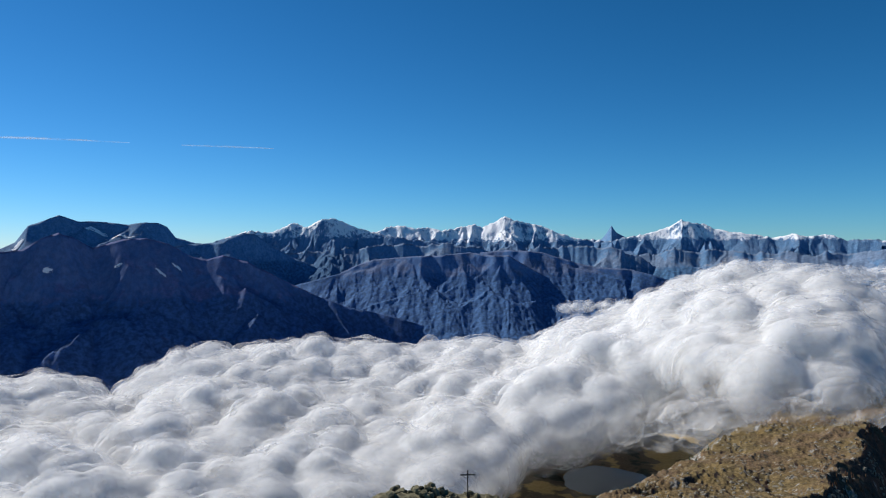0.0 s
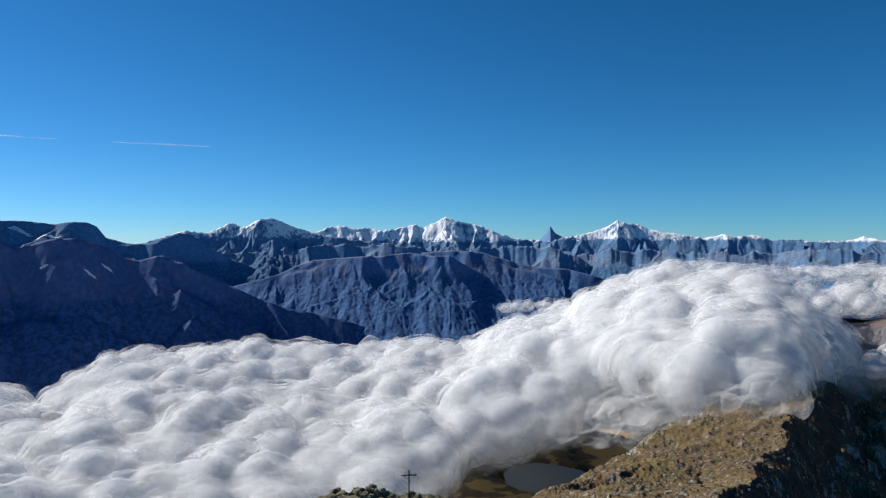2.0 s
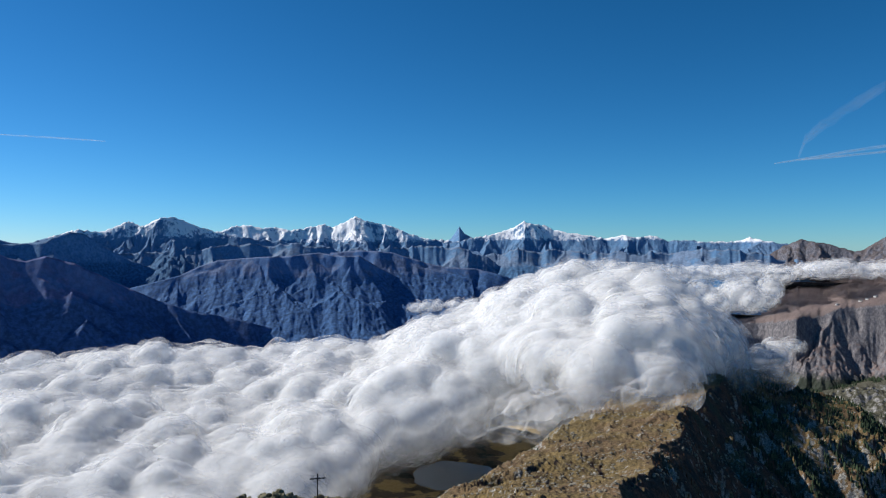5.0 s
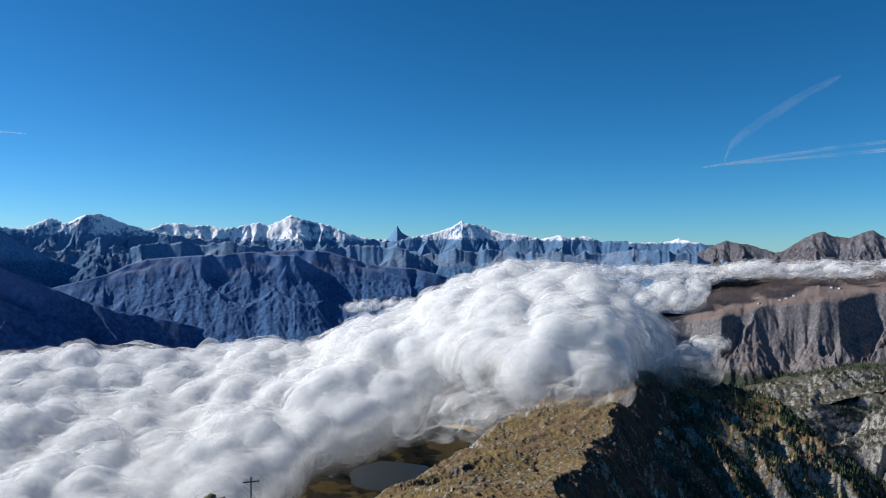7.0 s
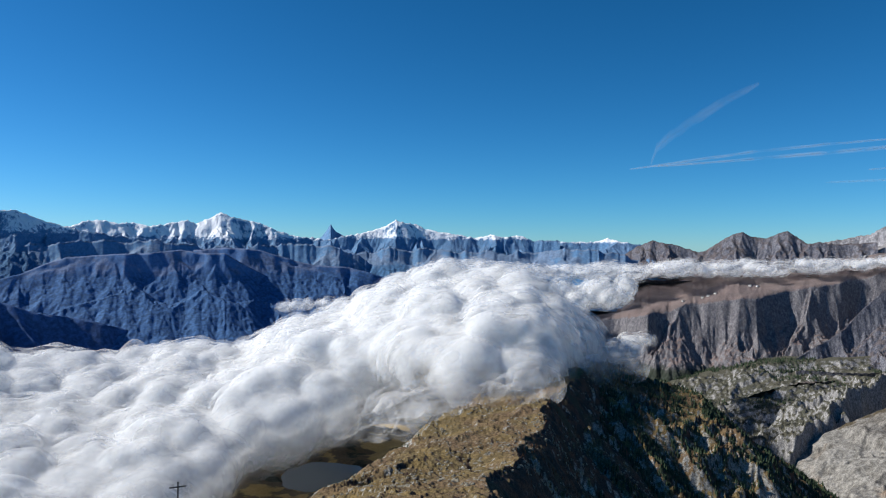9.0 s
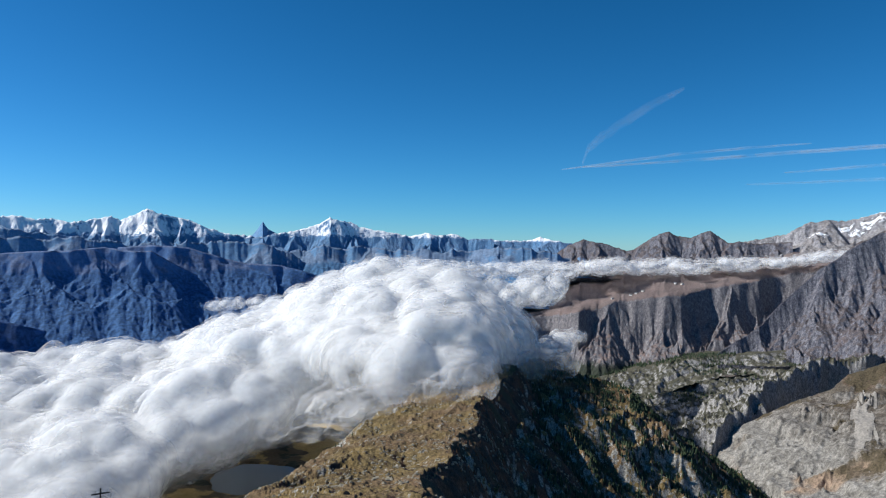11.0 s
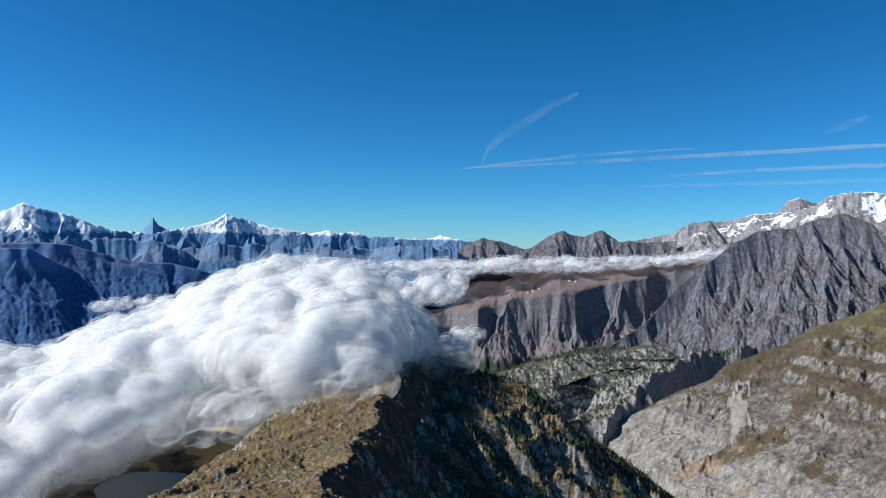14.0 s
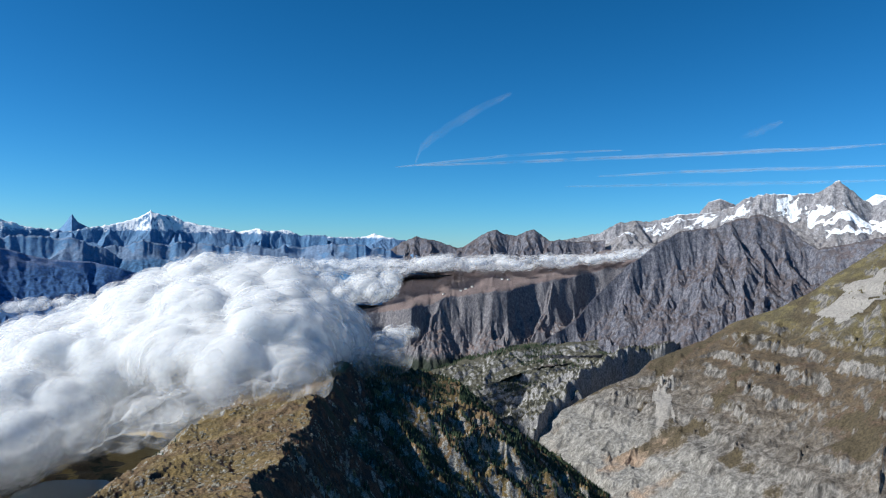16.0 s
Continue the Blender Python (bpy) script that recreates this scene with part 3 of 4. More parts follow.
# ---- the wall of mountains to the west ----
relief("mountain", "row of sharp dark rocky peaks above the cloud", M_TEETH, line(3850, -160, 4300, [
    (34, -2), (35.9, -1.09), (37.7, 0.21), (38.9, 0.7), (39.8, 0.53), (40.8, 0.36), (42.4, -0.15), (43, 0.11), (44.4, 1.05), (45.3, 1.39), (46, 1.05),
    (46.9, 0.88), (47.9, 1.3), (48.4, 1.46), (49, 0.97), (49.7, 0.48), (50.4, 0.64), (51.5, 0.48), (54, 0.6)]), (34, 54), 420, 100, 60, 130, power=1.0, edge=0.1, arm_list=((38.9, 38.0), (44.4, 43.6), (45.3, 45.8), (47.9, 47.0), (48.4, 49.2)), carve=90, depth=0.42, crest_jag=9, arms=1.6, seed=17, side=0.9, brow=5)
relief("mountain", "pale snow-dusted pyramid peak behind the granite ridge", M_HIGH, line(4350, 60, 4640, [
    (60, 2), (60.7, 2.44), (61.6, 3.59), (62.4, 3.84), (63.4, 3.41), (64.2, 2.65), (65, 2)]), (60, 65), 110, 60, 20, 90, carve=40, depth=0.25, power=1.0, sway=10)
relief("mountain_range", "granite crest with snowfields and a hanging glacier", M_HIGH, line(3950, -60, 4520, [
    (48, 0.1), (49.1, 0.25), (51.3, 0.73), (53.5, 1.21), (54.8, 1.98), (56.1, 2.2), (57.3, 2.12), (59.4, 2.65), (61.5, 2.74), (63.4, 3.28), (64.2, 3.91),
    (65.3, 4.22), (67.2, 4.07), (68.7, 4.16), (69.9, 4.93), (70.4, 4.99), (71.5, 3.98), (72.3, 3.3), (73.5, 3.9), (76, 3.6), (82, 3), (90, 1)]),
    (48, 90), 600, 120, 60, 170, edge=0.3, carve=90, depth=0.36, power=1.0, crest_jag=14, arms=2.6, seed=18, side=0.8, sway=40)
relief("mountain", "white snow dome behind the granite crest", M_GLACIER, line(4450, 150, 4660, [
    (71, 2.6), (71.8, 3.5), (72.5, 4.0), (73.3, 3.85), (74.2, 3.0), (75, 2.4)]), (71, 75), 70, 40, 8, 90, power=1.0, crest_jag=1, sway=0)
relief("mountain", "steep dark gneiss face ribbed with gullies", M_TEETH, [
    (49, 3100, -470, 3220, -7.6), (51.5, 3080, -465, 3300, -5.8), (53.5, 3060, -455, 3400, -3.4), (55.7, 3050, -440, 3500, -1.2), (57.8, 3050, -430, 3600, 0.46), (59.4, 3050, -420, 3680, 1.44), (61.9, 3030, -400, 3750, 1.8),
    (63.4, 3000, -380, 3800, 2.44), (65.4, 2980, -350, 3850, 2.73), (66.9, 2950, -330, 3850, 2.02), (68, 2950, -330, 3800, 0.9), (69.1, 2950, -300, 3750, 0.3), (70.9, 2950, -250, 3750, 0.6),
    (74, 2950, -150, 3750, 1.5), (80, 2950, -120, 3750, 2)], (49, 80), 560, 190, 70, 210, edge=0.3, fold=20, carve=120, depth=0.4, octaves=5, power=1.15, arms=3.0, seed=16, side=1.0, rough=7, sway=30, brow=6)
relief("mountain_plateau", "brown alp plateau above a tall grey cliff", M_ALP, [
    (26, 2850, -600, 3500, -6.4), (32.8, 2850, -600, 3450, -5.78), (37.3, 2900, -585, 3350, -5.08), (40.1, 2900, -580, 3350, -4.59), (41.9, 2900, -570, 3350, -3.95), (44.2, 2950, -540, 3400, -3.5),
    (46.4, 3000, -500, 3450, -3.34), (48.7, 3100, -470, 3550, -2.84), (50.9, 3150, -455, 3650, -2.34), (53.5, 3250, -440, 3750, -1.5), (57.4, 3350, -410, 3850, -0.9), (62, 3450, -390, 3900, -1.6)],
    (26, 62), 600, 170, 45, 230, edge=0.25, fold=42, carve=190, depth=0.34, octaves=5, power=1.5, arms=5.5, seed=15, side=1.1, rough=9, back=-0.17, depth_behind=750, near=0.25, sway=70, brow=6)
relief("valley_bench", "wooded rock benches on the valley floor", M_BENCH, [
    (34, 2250, -680, 3050, -10.6), (40, 2300, -690, 3050, -10.2), (42, 2350, -700, 3100, -9.6), (46.5, 2400, -700, 3150, -8.3), (51, 2450, -690, 3200, -7.7), (55.4, 2550, -660, 3300, -7.0), (59.6, 2650, -600, 3400, -6.4), (63.2, 2750, -520, 3400, -5.6), (67, 2850, -420, 3400, -4.6)],
    (34, 67), 480, 190, 20, 150, carve=70, depth=0.2, power=0.9, benches=22, near=0.1, sway=0, back=0.0, brow=20, rough=9, category="valley")
spine("gorge_wall", "grey rock rib above a dark gorge", M_BENCH, [(47.5, 2200, -720), (48.5, 2330, -540), (51, 2450, -500), (53, 2600, -438), (55.3, 2800, -392), (57.6, 2950, -380), (60, 3150, -385), (61, 3300, -400)],
      [(0, 0), (40, 10), (160, 60), (400, 200)], [(0, 0), (10, 18), (45, 110), (90, 200), (400, 330)], (44, 64), (2200, 3300), 340, 180, 40, 60, boulders=16, knobs=16, wander=60)

# ---- the near side of the gorge ----
relief("mountain_slope", "pale glacier-worn rock slope with autumn turf", M_SLOPE, [
    (44, 1750, -720, 2300, -15.6), (48, 1780, -700, 2350, -14.8), (51.1, 1800, -690, 2400, -12.6), (53.7, 1750, -670, 2450, -11.1), (56.7, 1700, -640, 2500, -9.6), (57.5, 1680, -630, 2550, -8.7), (61.6, 1600, -590, 2650, -6.75),
    (63.6, 1550, -570, 2700, -5.37), (66.6, 1500, -550, 2750, -4.17), (68.4, 1450, -530, 2800, -3.06), (70.2, 1420, -510, 2850, -1.58), (71.9, 1400, -500, 2900, -0.35), (73.1, 1380, -490, 2900, 0.65),
    (80, 1350, -480, 2950, 3), (90, 1300, -470, 2950, 4)], (44, 90), 620, 230, 30, 240, carve=130, depth=0.17, octaves=5, fold=16, power=0.95, crest_jag=5, near=0.25, benches=10, sway=20, rough=6, terrace=46)
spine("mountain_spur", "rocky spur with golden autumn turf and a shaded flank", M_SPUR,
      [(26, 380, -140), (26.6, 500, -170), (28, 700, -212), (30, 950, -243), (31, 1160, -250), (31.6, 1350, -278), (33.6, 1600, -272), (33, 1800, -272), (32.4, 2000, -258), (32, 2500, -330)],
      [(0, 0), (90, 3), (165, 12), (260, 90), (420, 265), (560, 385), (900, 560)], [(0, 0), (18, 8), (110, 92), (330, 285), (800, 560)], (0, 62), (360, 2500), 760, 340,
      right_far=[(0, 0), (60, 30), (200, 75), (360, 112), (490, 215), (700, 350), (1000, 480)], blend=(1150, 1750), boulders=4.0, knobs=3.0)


# ---- lake ----
def build_lake():
    n = 72
    a = np.linspace(0, 2 * math.pi, n, endpoint=False)
    k = 1 + 0.13 * np.sin(2 * a + 0.6) + 0.09 * np.sin(3 * a + 2) + 0.05 * np.sin(5 * a + 1) + 0.025 * np.sin(9 * a)
    c = spot(12.7, 1950, -620)
    verts = np.stack([c.x + 108 * k * np.cos(a), c.y + 122 * k * np.sin(a), np.full(n, c.z)], -1)
    bm = bmesh.new()
    bm.faces.new([bm.verts.new(v) for v in verts])
    me = bpy.data.meshes.new("lake")
    bm.to_mesh(me)
    bm.free()
    me.materials.append(M_WATER)
    return tagged(new("lake", me), "small dark mountain lake below the spur", "lake", kind="structure")


build_lake()


# ---- clouds ----
def cloud_material(name, cover, size, base, detail=2.0, gaps=(0.2, 0.62), tint=(0.93, 0.935, 0.94)):
    """White droplets; cover: how dense the skin is; base: the height at which the cloud thins out below, and over what depth."""
    n = Nodes(name)
    n.nodes.remove(n.bsdf)
    out = n.nodes["Material Output"]
    diffuse, through_light, mixed = n.nodes.new("ShaderNodeBsdfDiffuse"), n.nodes.new("ShaderNodeBsdfTranslucent"), n.nodes.new("ShaderNodeMixShader")
    diffuse.inputs["Color"].default_value = (*tint, 1)
    through_light.inputs["Color"].default_value = (*tint, 1)
    mixed.inputs[0].default_value = 0.48
    n.links.new(diffuse.outputs[0], mixed.inputs[1]), n.links.new(through_light.outputs[0], mixed.inputs[2])
    clear, veil = n.nodes.new("ShaderNodeBsdfTransparent"), n.nodes.new("ShaderNodeMixShader")
    fog = n.noise(size, detail, rough=0.55)
    height = n.math("ADD", n.xyz("Position")["Z"], n.math("MULTIPLY", n.math("SUBTRACT", n.noise(size * 1.1, 5.0, rough=0.62), 0.5), base[1] * 4.5))
    alpha = n.ramp(height, base[0] - base[1], base[0] + base[1])
    if cover < 1:
        alpha = n.math("MULTIPLY", alpha, n.math("MULTIPLY", n.ramp(fog, *gaps), cover))
    n.put(veil.inputs[0], alpha)
    n.links.new(clear.outputs[0], veil.inputs[1]), n.links.new(mixed.outputs[0], veil.inputs[2])
    n.links.new(veil.outputs[0], out.inputs["Surface"])
    return n.m


def cloud_skins(base, dense=True, mist=False):
    """The dense core's material and those of the thinner veils round it, from the inside out."""
    if mist:
        return [cloud_material("mist", c, s, base, 5.0, (0.36, 0.8)) for c, s in ((0.36, 75), (0.26, 60))]
    if dense:
        return [cloud_material("cloud_core", 1.0, 90, base)] + [cloud_material("cloud_veil", c, s, base, 3.0, g) for c, s, g in (
            (0.8, 90, (0.2, 0.66)), (0.6, 70, (0.28, 0.72)), (0.42, 60, (0.36, 0.78)))]
    return [cloud_material("cloud_core", 0.7, 60, base, 6.0, (0.36, 0.58))] + [cloud_material("cloud_veil", c, s, base, 6.0, g) for c, s, g in (
        (0.5, 50, (0.4, 0.62)), (0.42, 45, (0.42, 0.64)), (0.34, 36, (0.46, 0.68)))]


scene.cycles.transparent_max_bounces = 128


def ball(bm_verts, bm_faces, centre, radius, squash, base):
    v, f = base
    bm_faces.append(f + sum(len(q) for q in bm_verts))
    bm_verts.append(v * np.array([radius, radius, radius * squash]) + np.array(centre))


def ico(level):
    bm = bmesh.new()
    bmesh.ops.create_icosphere(bm, subdivisions=level, radius=1.0)
    v = np.array([q.co[:] for q in bm.verts])
    f = np.array([[q.index for q in t.verts] for t in bm.faces])
    bm.free()
    return v, f


ICO = ico(3)


def skin(puffs, voxel):
    """One closed skin round all the puffs: points and faces."""
    verts, faces = [], []
    for c, radius, squash in puffs:
        ball(verts, faces, c, radius, squash, ICO)
    me = mesh_from("puffs", np.concatenate(verts), np.concatenate(faces), M_WATER)
    ob = new("puffs", me)
    mod = ob.modifiers.new("skin", "REMESH")
    mod.mode, mod.voxel_size = "VOXEL", voxel
    bpy.context.view_layer.update()
    ev = ob.evaluated_get(bpy.context.evaluated_depsgraph_get())
    got = ev.to_mesh()
    v = np.empty(len(got.vertices) * 3, np.float32)
    got.vertices.foreach_get("co", v)
    nrm = np.empty(len(got.vertices) * 3, np.float32)
    got.vertices.foreach_get("normal", nrm)
    f = np.empty(len(got.loops), np.int32)
    got.loops.foreach_get("vertex_index", f)
    ev.to_mesh_clear()
    bpy.data.objects.remove(ob)
    bpy.data.meshes.remove(me)
    return v.reshape(-1, 3).astype(float), nrm.reshape(-1, 3).astype(float), f.reshape(-1, 4)


def normals(v, f):
    n = np.zeros_like(v)
    face = np.cross(v[f[:, 2]] - v[f[:, 0]], v[f[:, 3]] - v[f[:, 1]])
    for i in range(4):
        np.add.at(n, f[:, i], face)
    return n / np.maximum(np.linalg.norm(n, axis=1), 1e-9)[:, None]


def relaxed(v, f, rounds):
    """The skin with its creases smoothed away."""
    a = np.concatenate([f[:, 0], f[:, 1], f[:, 2], f[:, 3]])
    c = np.concatenate([f[:, 1], f[:, 2], f[:, 3], f[:, 0]])
    n = np.bincount(a, minlength=len(v))[:, None]
    for i in range(rounds):
        v = 0.4 * v + 0.6 * np.stack([np.bincount(a, v[c, k], len(v)) for k in range(3)], -1) / n
    return v


def cloud(name, label, puffs, voxel, swell, veils, skins, kind=""):
    """A cloud: cauliflower heads on a closed skin, and ragged, ever thinner veils round it."""
    v, n, f = skin(puffs, voxel)
    v = relaxed(v, f, 1)
    v = v + normals(v, f) * (swell * billow(v, 130, 1))[:, None]
    v = v + normals(v, f) * (swell * 0.5 * billow(v + 31, 62, 2))[:, None]
    lay = normals(relaxed(v, f, 26), f)

    inner = v - normals(relaxed(v, f, 3), f) * veils[0]
    me = mesh_from(name, inner, f, skins[0])
    blend = lay * 0.6 + normals(inner, f) * 0.25 + np.array([0.0, 0.0, 0.35])
    me.normals_split_custom_set_from_vertices((blend / np.linalg.norm(blend, axis=1)[:, None]).tolist())
    core = tagged(new(name, me), label, "cloud", kind=kind)
    for i, (offset, mat) in enumerate(zip(veils[1:], skins[1:])):
        soft = relaxed(v, f, 2 + 2 * i)
        w = soft + normals(soft, f) * (offset + 5 + 0.6 * abs(offset) * fbm(v[:, 0] / 60 + 7 * i, v[:, 1] / 60, 2, v[:, 2] / 60))[:, None]
        ob = new("veil", mesh_from("veil", w, f, mat))
        ob.parent = core
    return core


def bank(edges, body, rim, heads, seed):
    """Puffs that fill a bank: knots of compass angle, elevation of its far upper rim and near lower edge, distance of the near and far edge.
    Large soft volumes make the body, small ones the ragged rim, and clusters of round heads stand out of its top."""
    g = np.random.default_rng(seed)
    k = np.array(edges, float)
    puffs = []
    for i in range(body + rim + heads):
        az = g.uniform(k[0, 0], k[-1, 0])
        top, low, front, far = (np.interp(az, k[:, 0], k[:, j]) for j in (1, 2, 3, 4))
        if i < body:
            u, radius, sink = g.uniform(0, 0.93), g.uniform(85, 150), 0.8
            radius *= 0.6 + 0.5 * u
        elif i < body + rim:
            u, radius, sink = g.uniform(0.55, 1.0) ** 0.5, g.uniform(28, 85), g.uniform(0.5, 0.85)
        else:
            u, radius = g.uniform(0.12, 0.95), g.uniform(24, 62)
            clump = noise.noise(Vector((az / 4.0, u * 3.0, seed)))
            sink = g.uniform(-0.1, 0.6) - 0.7 * clump
        dist = front + (far - front) * u
        z = dist * math.tan(radians(low + (top - low) * u ** 0.72)) - radius * sink
        puffs.append((spot(az, dist, z), radius, g.uniform(0.75, 1.0)))
    return puffs


BANK = [(-46, -9, -20.5, 1200, 2500), (-32, -8.9, -20.5, 1200, 2500), (-28.6, -8.7, -20.5, 1200, 2500), (-25.4, -11.4, -20.5, 1200, 2300), (-23.1, -11.2, -20.5, 1200, 2300), (-21.1, -7.9, -20.5, 1200, 2500),
        (-14.9, -7.7, -20.5, 1200, 2500), (-8.4, -7.4, -20, 1220, 2500), (-2.9, -8.2, -19, 1280, 2500), (3.5, -7.5, -16.3, 1450, 2500), (6.2, -8.4, -14.2, 1580, 2500), (9.8, -6.6, -12, 1680, 2500),
        (14.2, -5.6, -10.5, 1750, 2500), (17, -5.0, -9.5, 1780, 2400)]
MOUND = [(10, -6.8, -10, 1800, 2500), (14.2, -5.5, -9.5, 1750, 2500), (18.4, -3.1, -8.6, 1650, 2500), (20.8, -2.4, -8.4, 1550, 2500), (26.2, -2.2, -8.6, 1450, 2300), (29, -2.4, -8.4, 1500, 2200), (31.5, -4.5, -8.2, 1650, 2100)]
VEILS = (7, 0, 9, 19)
cloud("cloud_bank", "long white cumulus bank over the deep valley", bank(BANK, 380, 330, 460, 3), 11.0, 21.0, VEILS, cloud_skins((-520, 60)))
cloud("cloud_bank", "bright towering cumulus resting against the spur", bank(MOUND, 130, 190, 200, 5), 10.0, 21.0, VEILS, cloud_skins((-275, 50)))


def strip(knots, count, seed, size, squash=(0.45, 0.7)):
    """Puffs strung along a line of (compass angle, distance, elevation angle, spread in metres)."""
    g = np.random.default_rng(seed)
    k = np.array(knots, float)
    puffs = []
    for i in range(count):
        az = g.uniform(k[0, 0], k[-1, 0])
        dist, el, wide = (np.interp(az, k[:, 0], k[:, j]) for j in (1, 2, 3))
        radius = g.uniform(*size) * (0.35 + 0.65 * wide / k[:, 3].max())
        puffs.append((spot(az, dist + g.normal() * wide * 1.5, dist * math.tan(radians(el)) + g.normal() * wide * 0.25), radius, g.uniform(*squash)))
    return puffs


THIN, MIST = cloud_skins((-900, 40), dense=False), cloud_skins((-900, 40), mist=True)
cloud("cloud_strip", "long flat strip of white cloud along the alp", strip([
    (20, 3000, -2.0, 20), (25, 3100, -1.6, 35), (30, 3450, -1.9, 40), (36, 3700, -1.75, 55), (42, 3760, -1.5, 50), (48, 3800, -1.35, 38), (53, 3820, -0.95, 30), (58, 3700, -0.2, 12)], 250, 21, (40, 78), (0.2, 0.36)),
    8.0, 11.0, (5, 0, 6, 13), THIN)
cloud("cloud_wisp", "torn white cloud puff drifting over the valley", strip([(31, 2500, -3.6, 40), (34, 2600, -3.7, 60), (37, 2700, -3.3, 35)], 26, 22, (30, 60), (0.6, 0.9)), 8.0, 22.0, (5, 0, 6, 13), THIN, "stuff")
cloud("cloud_wisp", "thin wisp of cloud beside the spur", strip([(34, 2150, -8.8, 14), (36, 2200, -8.0, 26), (38.5, 2300, -7.0, 16)], 24, 23, (18, 36), (0.5, 0.8)), 6.0, 16.0, (5, 0, 6, 13), THIN, "stuff")
cloud("cloud_wisp", "small torn cloud tufts at the inversion", strip([(8, 2900, -4.9, 8), (11, 2900, -4.6, 16), (14, 2950, -4.4, 14), (16.5, 3000, -4.2, 6)], 26, 24, (16, 30), (0.35, 0.6)), 6.0, 12.0, (3, 0, 6, 12), THIN, "stuff")
cloud("cloud_wisp", "grey mist trailing over the lake village", strip([(-8, 1500, -18.4, 14), (-3, 1550, -17.8, 24), (3, 1600, -17.2, 26), (8, 1650, -15.4, 26), (13, 1700, -14.2, 18)], 46, 25, (26, 52), (0.5, 0.8)), 7.0, 18.0, (3, 9), MIST, "stuff")
cloud("cloud_wisp", "pale mist at the lower edge of the bank", strip([(-36, 1420, -18.4, 26), (-26, 1420, -18.6, 30), (-16, 1450, -18.9, 30), (-8, 1480, -18.6, 26), (0, 1520, -17.8, 20)], 70, 29, (34, 66), (0.5, 0.8)), 9.0, 18.0, (3, 9), MIST, "stuff")
cloud("cloud_wisp", "thin mist crossing the golden spur", strip([(17, 1380, -12.8, 20), (20, 1330, -12.6, 26), (24, 1250, -12.2, 28), (28, 1250, -11.4, 24), (31, 1350, -10.6, 14)], 40, 26, (22, 46), (0.5, 0.8)), 6.0, 18.0, (3, 9), MIST, "stuff")
cloud("cloud_wisp", "torn mist hanging under the bright cumulus", strip([(12, 1680, -14.4, 20), (16, 1600, -13.4, 30), (20, 1500, -12.6, 24)], 26, 27, (26, 50), (0.5, 0.8)), 7.0, 18.0, (3, 9), MIST, "stuff")
cloud("cloud_wisp", "haze drifting over the shaded flank", strip([(31, 1750, -9.2, 16), (34, 1750, -9.4, 26), (38, 1850, -9.0, 14)], 22, 28, (24, 44), (0.5, 0.8)), 7.0, 16.0, (3, 9), MIST, "stuff")


# ---- vapour trails ----
def trail(label, points, width, cover, seed):
    """A drawn-out streak of ice cloud, high up, through (compass angle, elevation angle) points."""
    p = np.array(points, float)
    steps, ring = 90, 8
    q = np.linspace(0, 1, steps)
    at = np.linspace(0, 1, len(p))
    az, el = np.radians(np.interp(q, at, p[:, 0])), np.radians(np.interp(q, at, p[:, 1]))
    r = 4500.0
    c = np.stack([r * np.sin(az), r * np.cos(az), r * np.tan(el)], -1)
    thick = width * (0.25 + 0.75 * np.sin(np.pi * q) ** 0.5) * (1 + 0.35 * perlin(q * 14 + seed, q * 0 + seed))
    c[:, 2] += 0.6 * width * perlin(q * 9, q * 0 + 3.1 * seed)
    ang = np.linspace(0, 2 * np.pi, ring, endpoint=False)
    out = np.stack([np.sin(az), np.cos(az), 0 * az], -1)
    i = np.arange(steps * ring).reshape(steps, ring)
    f1 = np.stack([i[:-1], np.roll(i, -1, 1)[:-1], np.roll(i, -1, 1)[1:], i[1:]], -1).reshape(-1, 4)
    v, f = [], []
    for layer, share in enumerate((0.6, 1.5, 2.8)):
        v.append((c[:, None, :] + share * thick[:, None, None] * (np.cos(ang)[None, :, None] * np.array([0, 0, 1.0]) + 2.0 * np.sin(ang)[None, :, None] * out[:, None, :])).reshape(-1, 3))
        f.append(f1 + layer * steps * ring)
    v, f = np.concatenate(v), np.concatenate(f)
    me = mesh_from("vapour_trail", v, f, cloud_material("ice_streak", cover * 0.26, 160, (-900, 40)))
    return tagged(new("vapour_trail", me), label, "vapour trail", "vapour trails in the sky")


trail("broad faint old vapour trail curving upward", [(38.74, 6.64), (39.18, 7.82), (40.08, 8.60), (41.67, 9.64), (43.93, 10.99), (46.41, 12.13)], 12, 0.085, 1)
trail("thin white vapour trail with fading end", [(37.15, 6.25), (41.71, 6.78), (46.26, 7.27), (50.75, 7.53), (55.13, 7.65)], 3.5, 0.28, 2)
trail("long white vapour trail across the sky", [(38.75, 6.42), (46.27, 6.73), (52.97, 7.03), (59.35, 7.18), (65.29, 7.28), (68.98, 7.27), (73.02, 7.40)], 4.5, 0.4, 3)
trail("soft double vapour trail above the granite ridge", [(53.43, 5.65), (59.37, 5.89), (65.31, 5.96), (69.00, 5.92), (73.05, 5.94)], 4, 0.33, 4)
trail("very faint low vapour trail", [(50.80, 4.86), (59.38, 4.94), (67.20, 4.92), (73.06, 4.94)], 4, 0.16, 5)
trail("faint feathery streak of ice cloud", [(63.74, 8.29), (64.89, 8.69), (66.58, 9.32)], 8, 0.1, 6)
trail("short bright vapour trail", [(-33.98, 7.58), (-32.05, 7.63), (-30.03, 7.72), (-27.93, 7.79), (-23.86, 7.82)], 2.6, 0.5, 7)
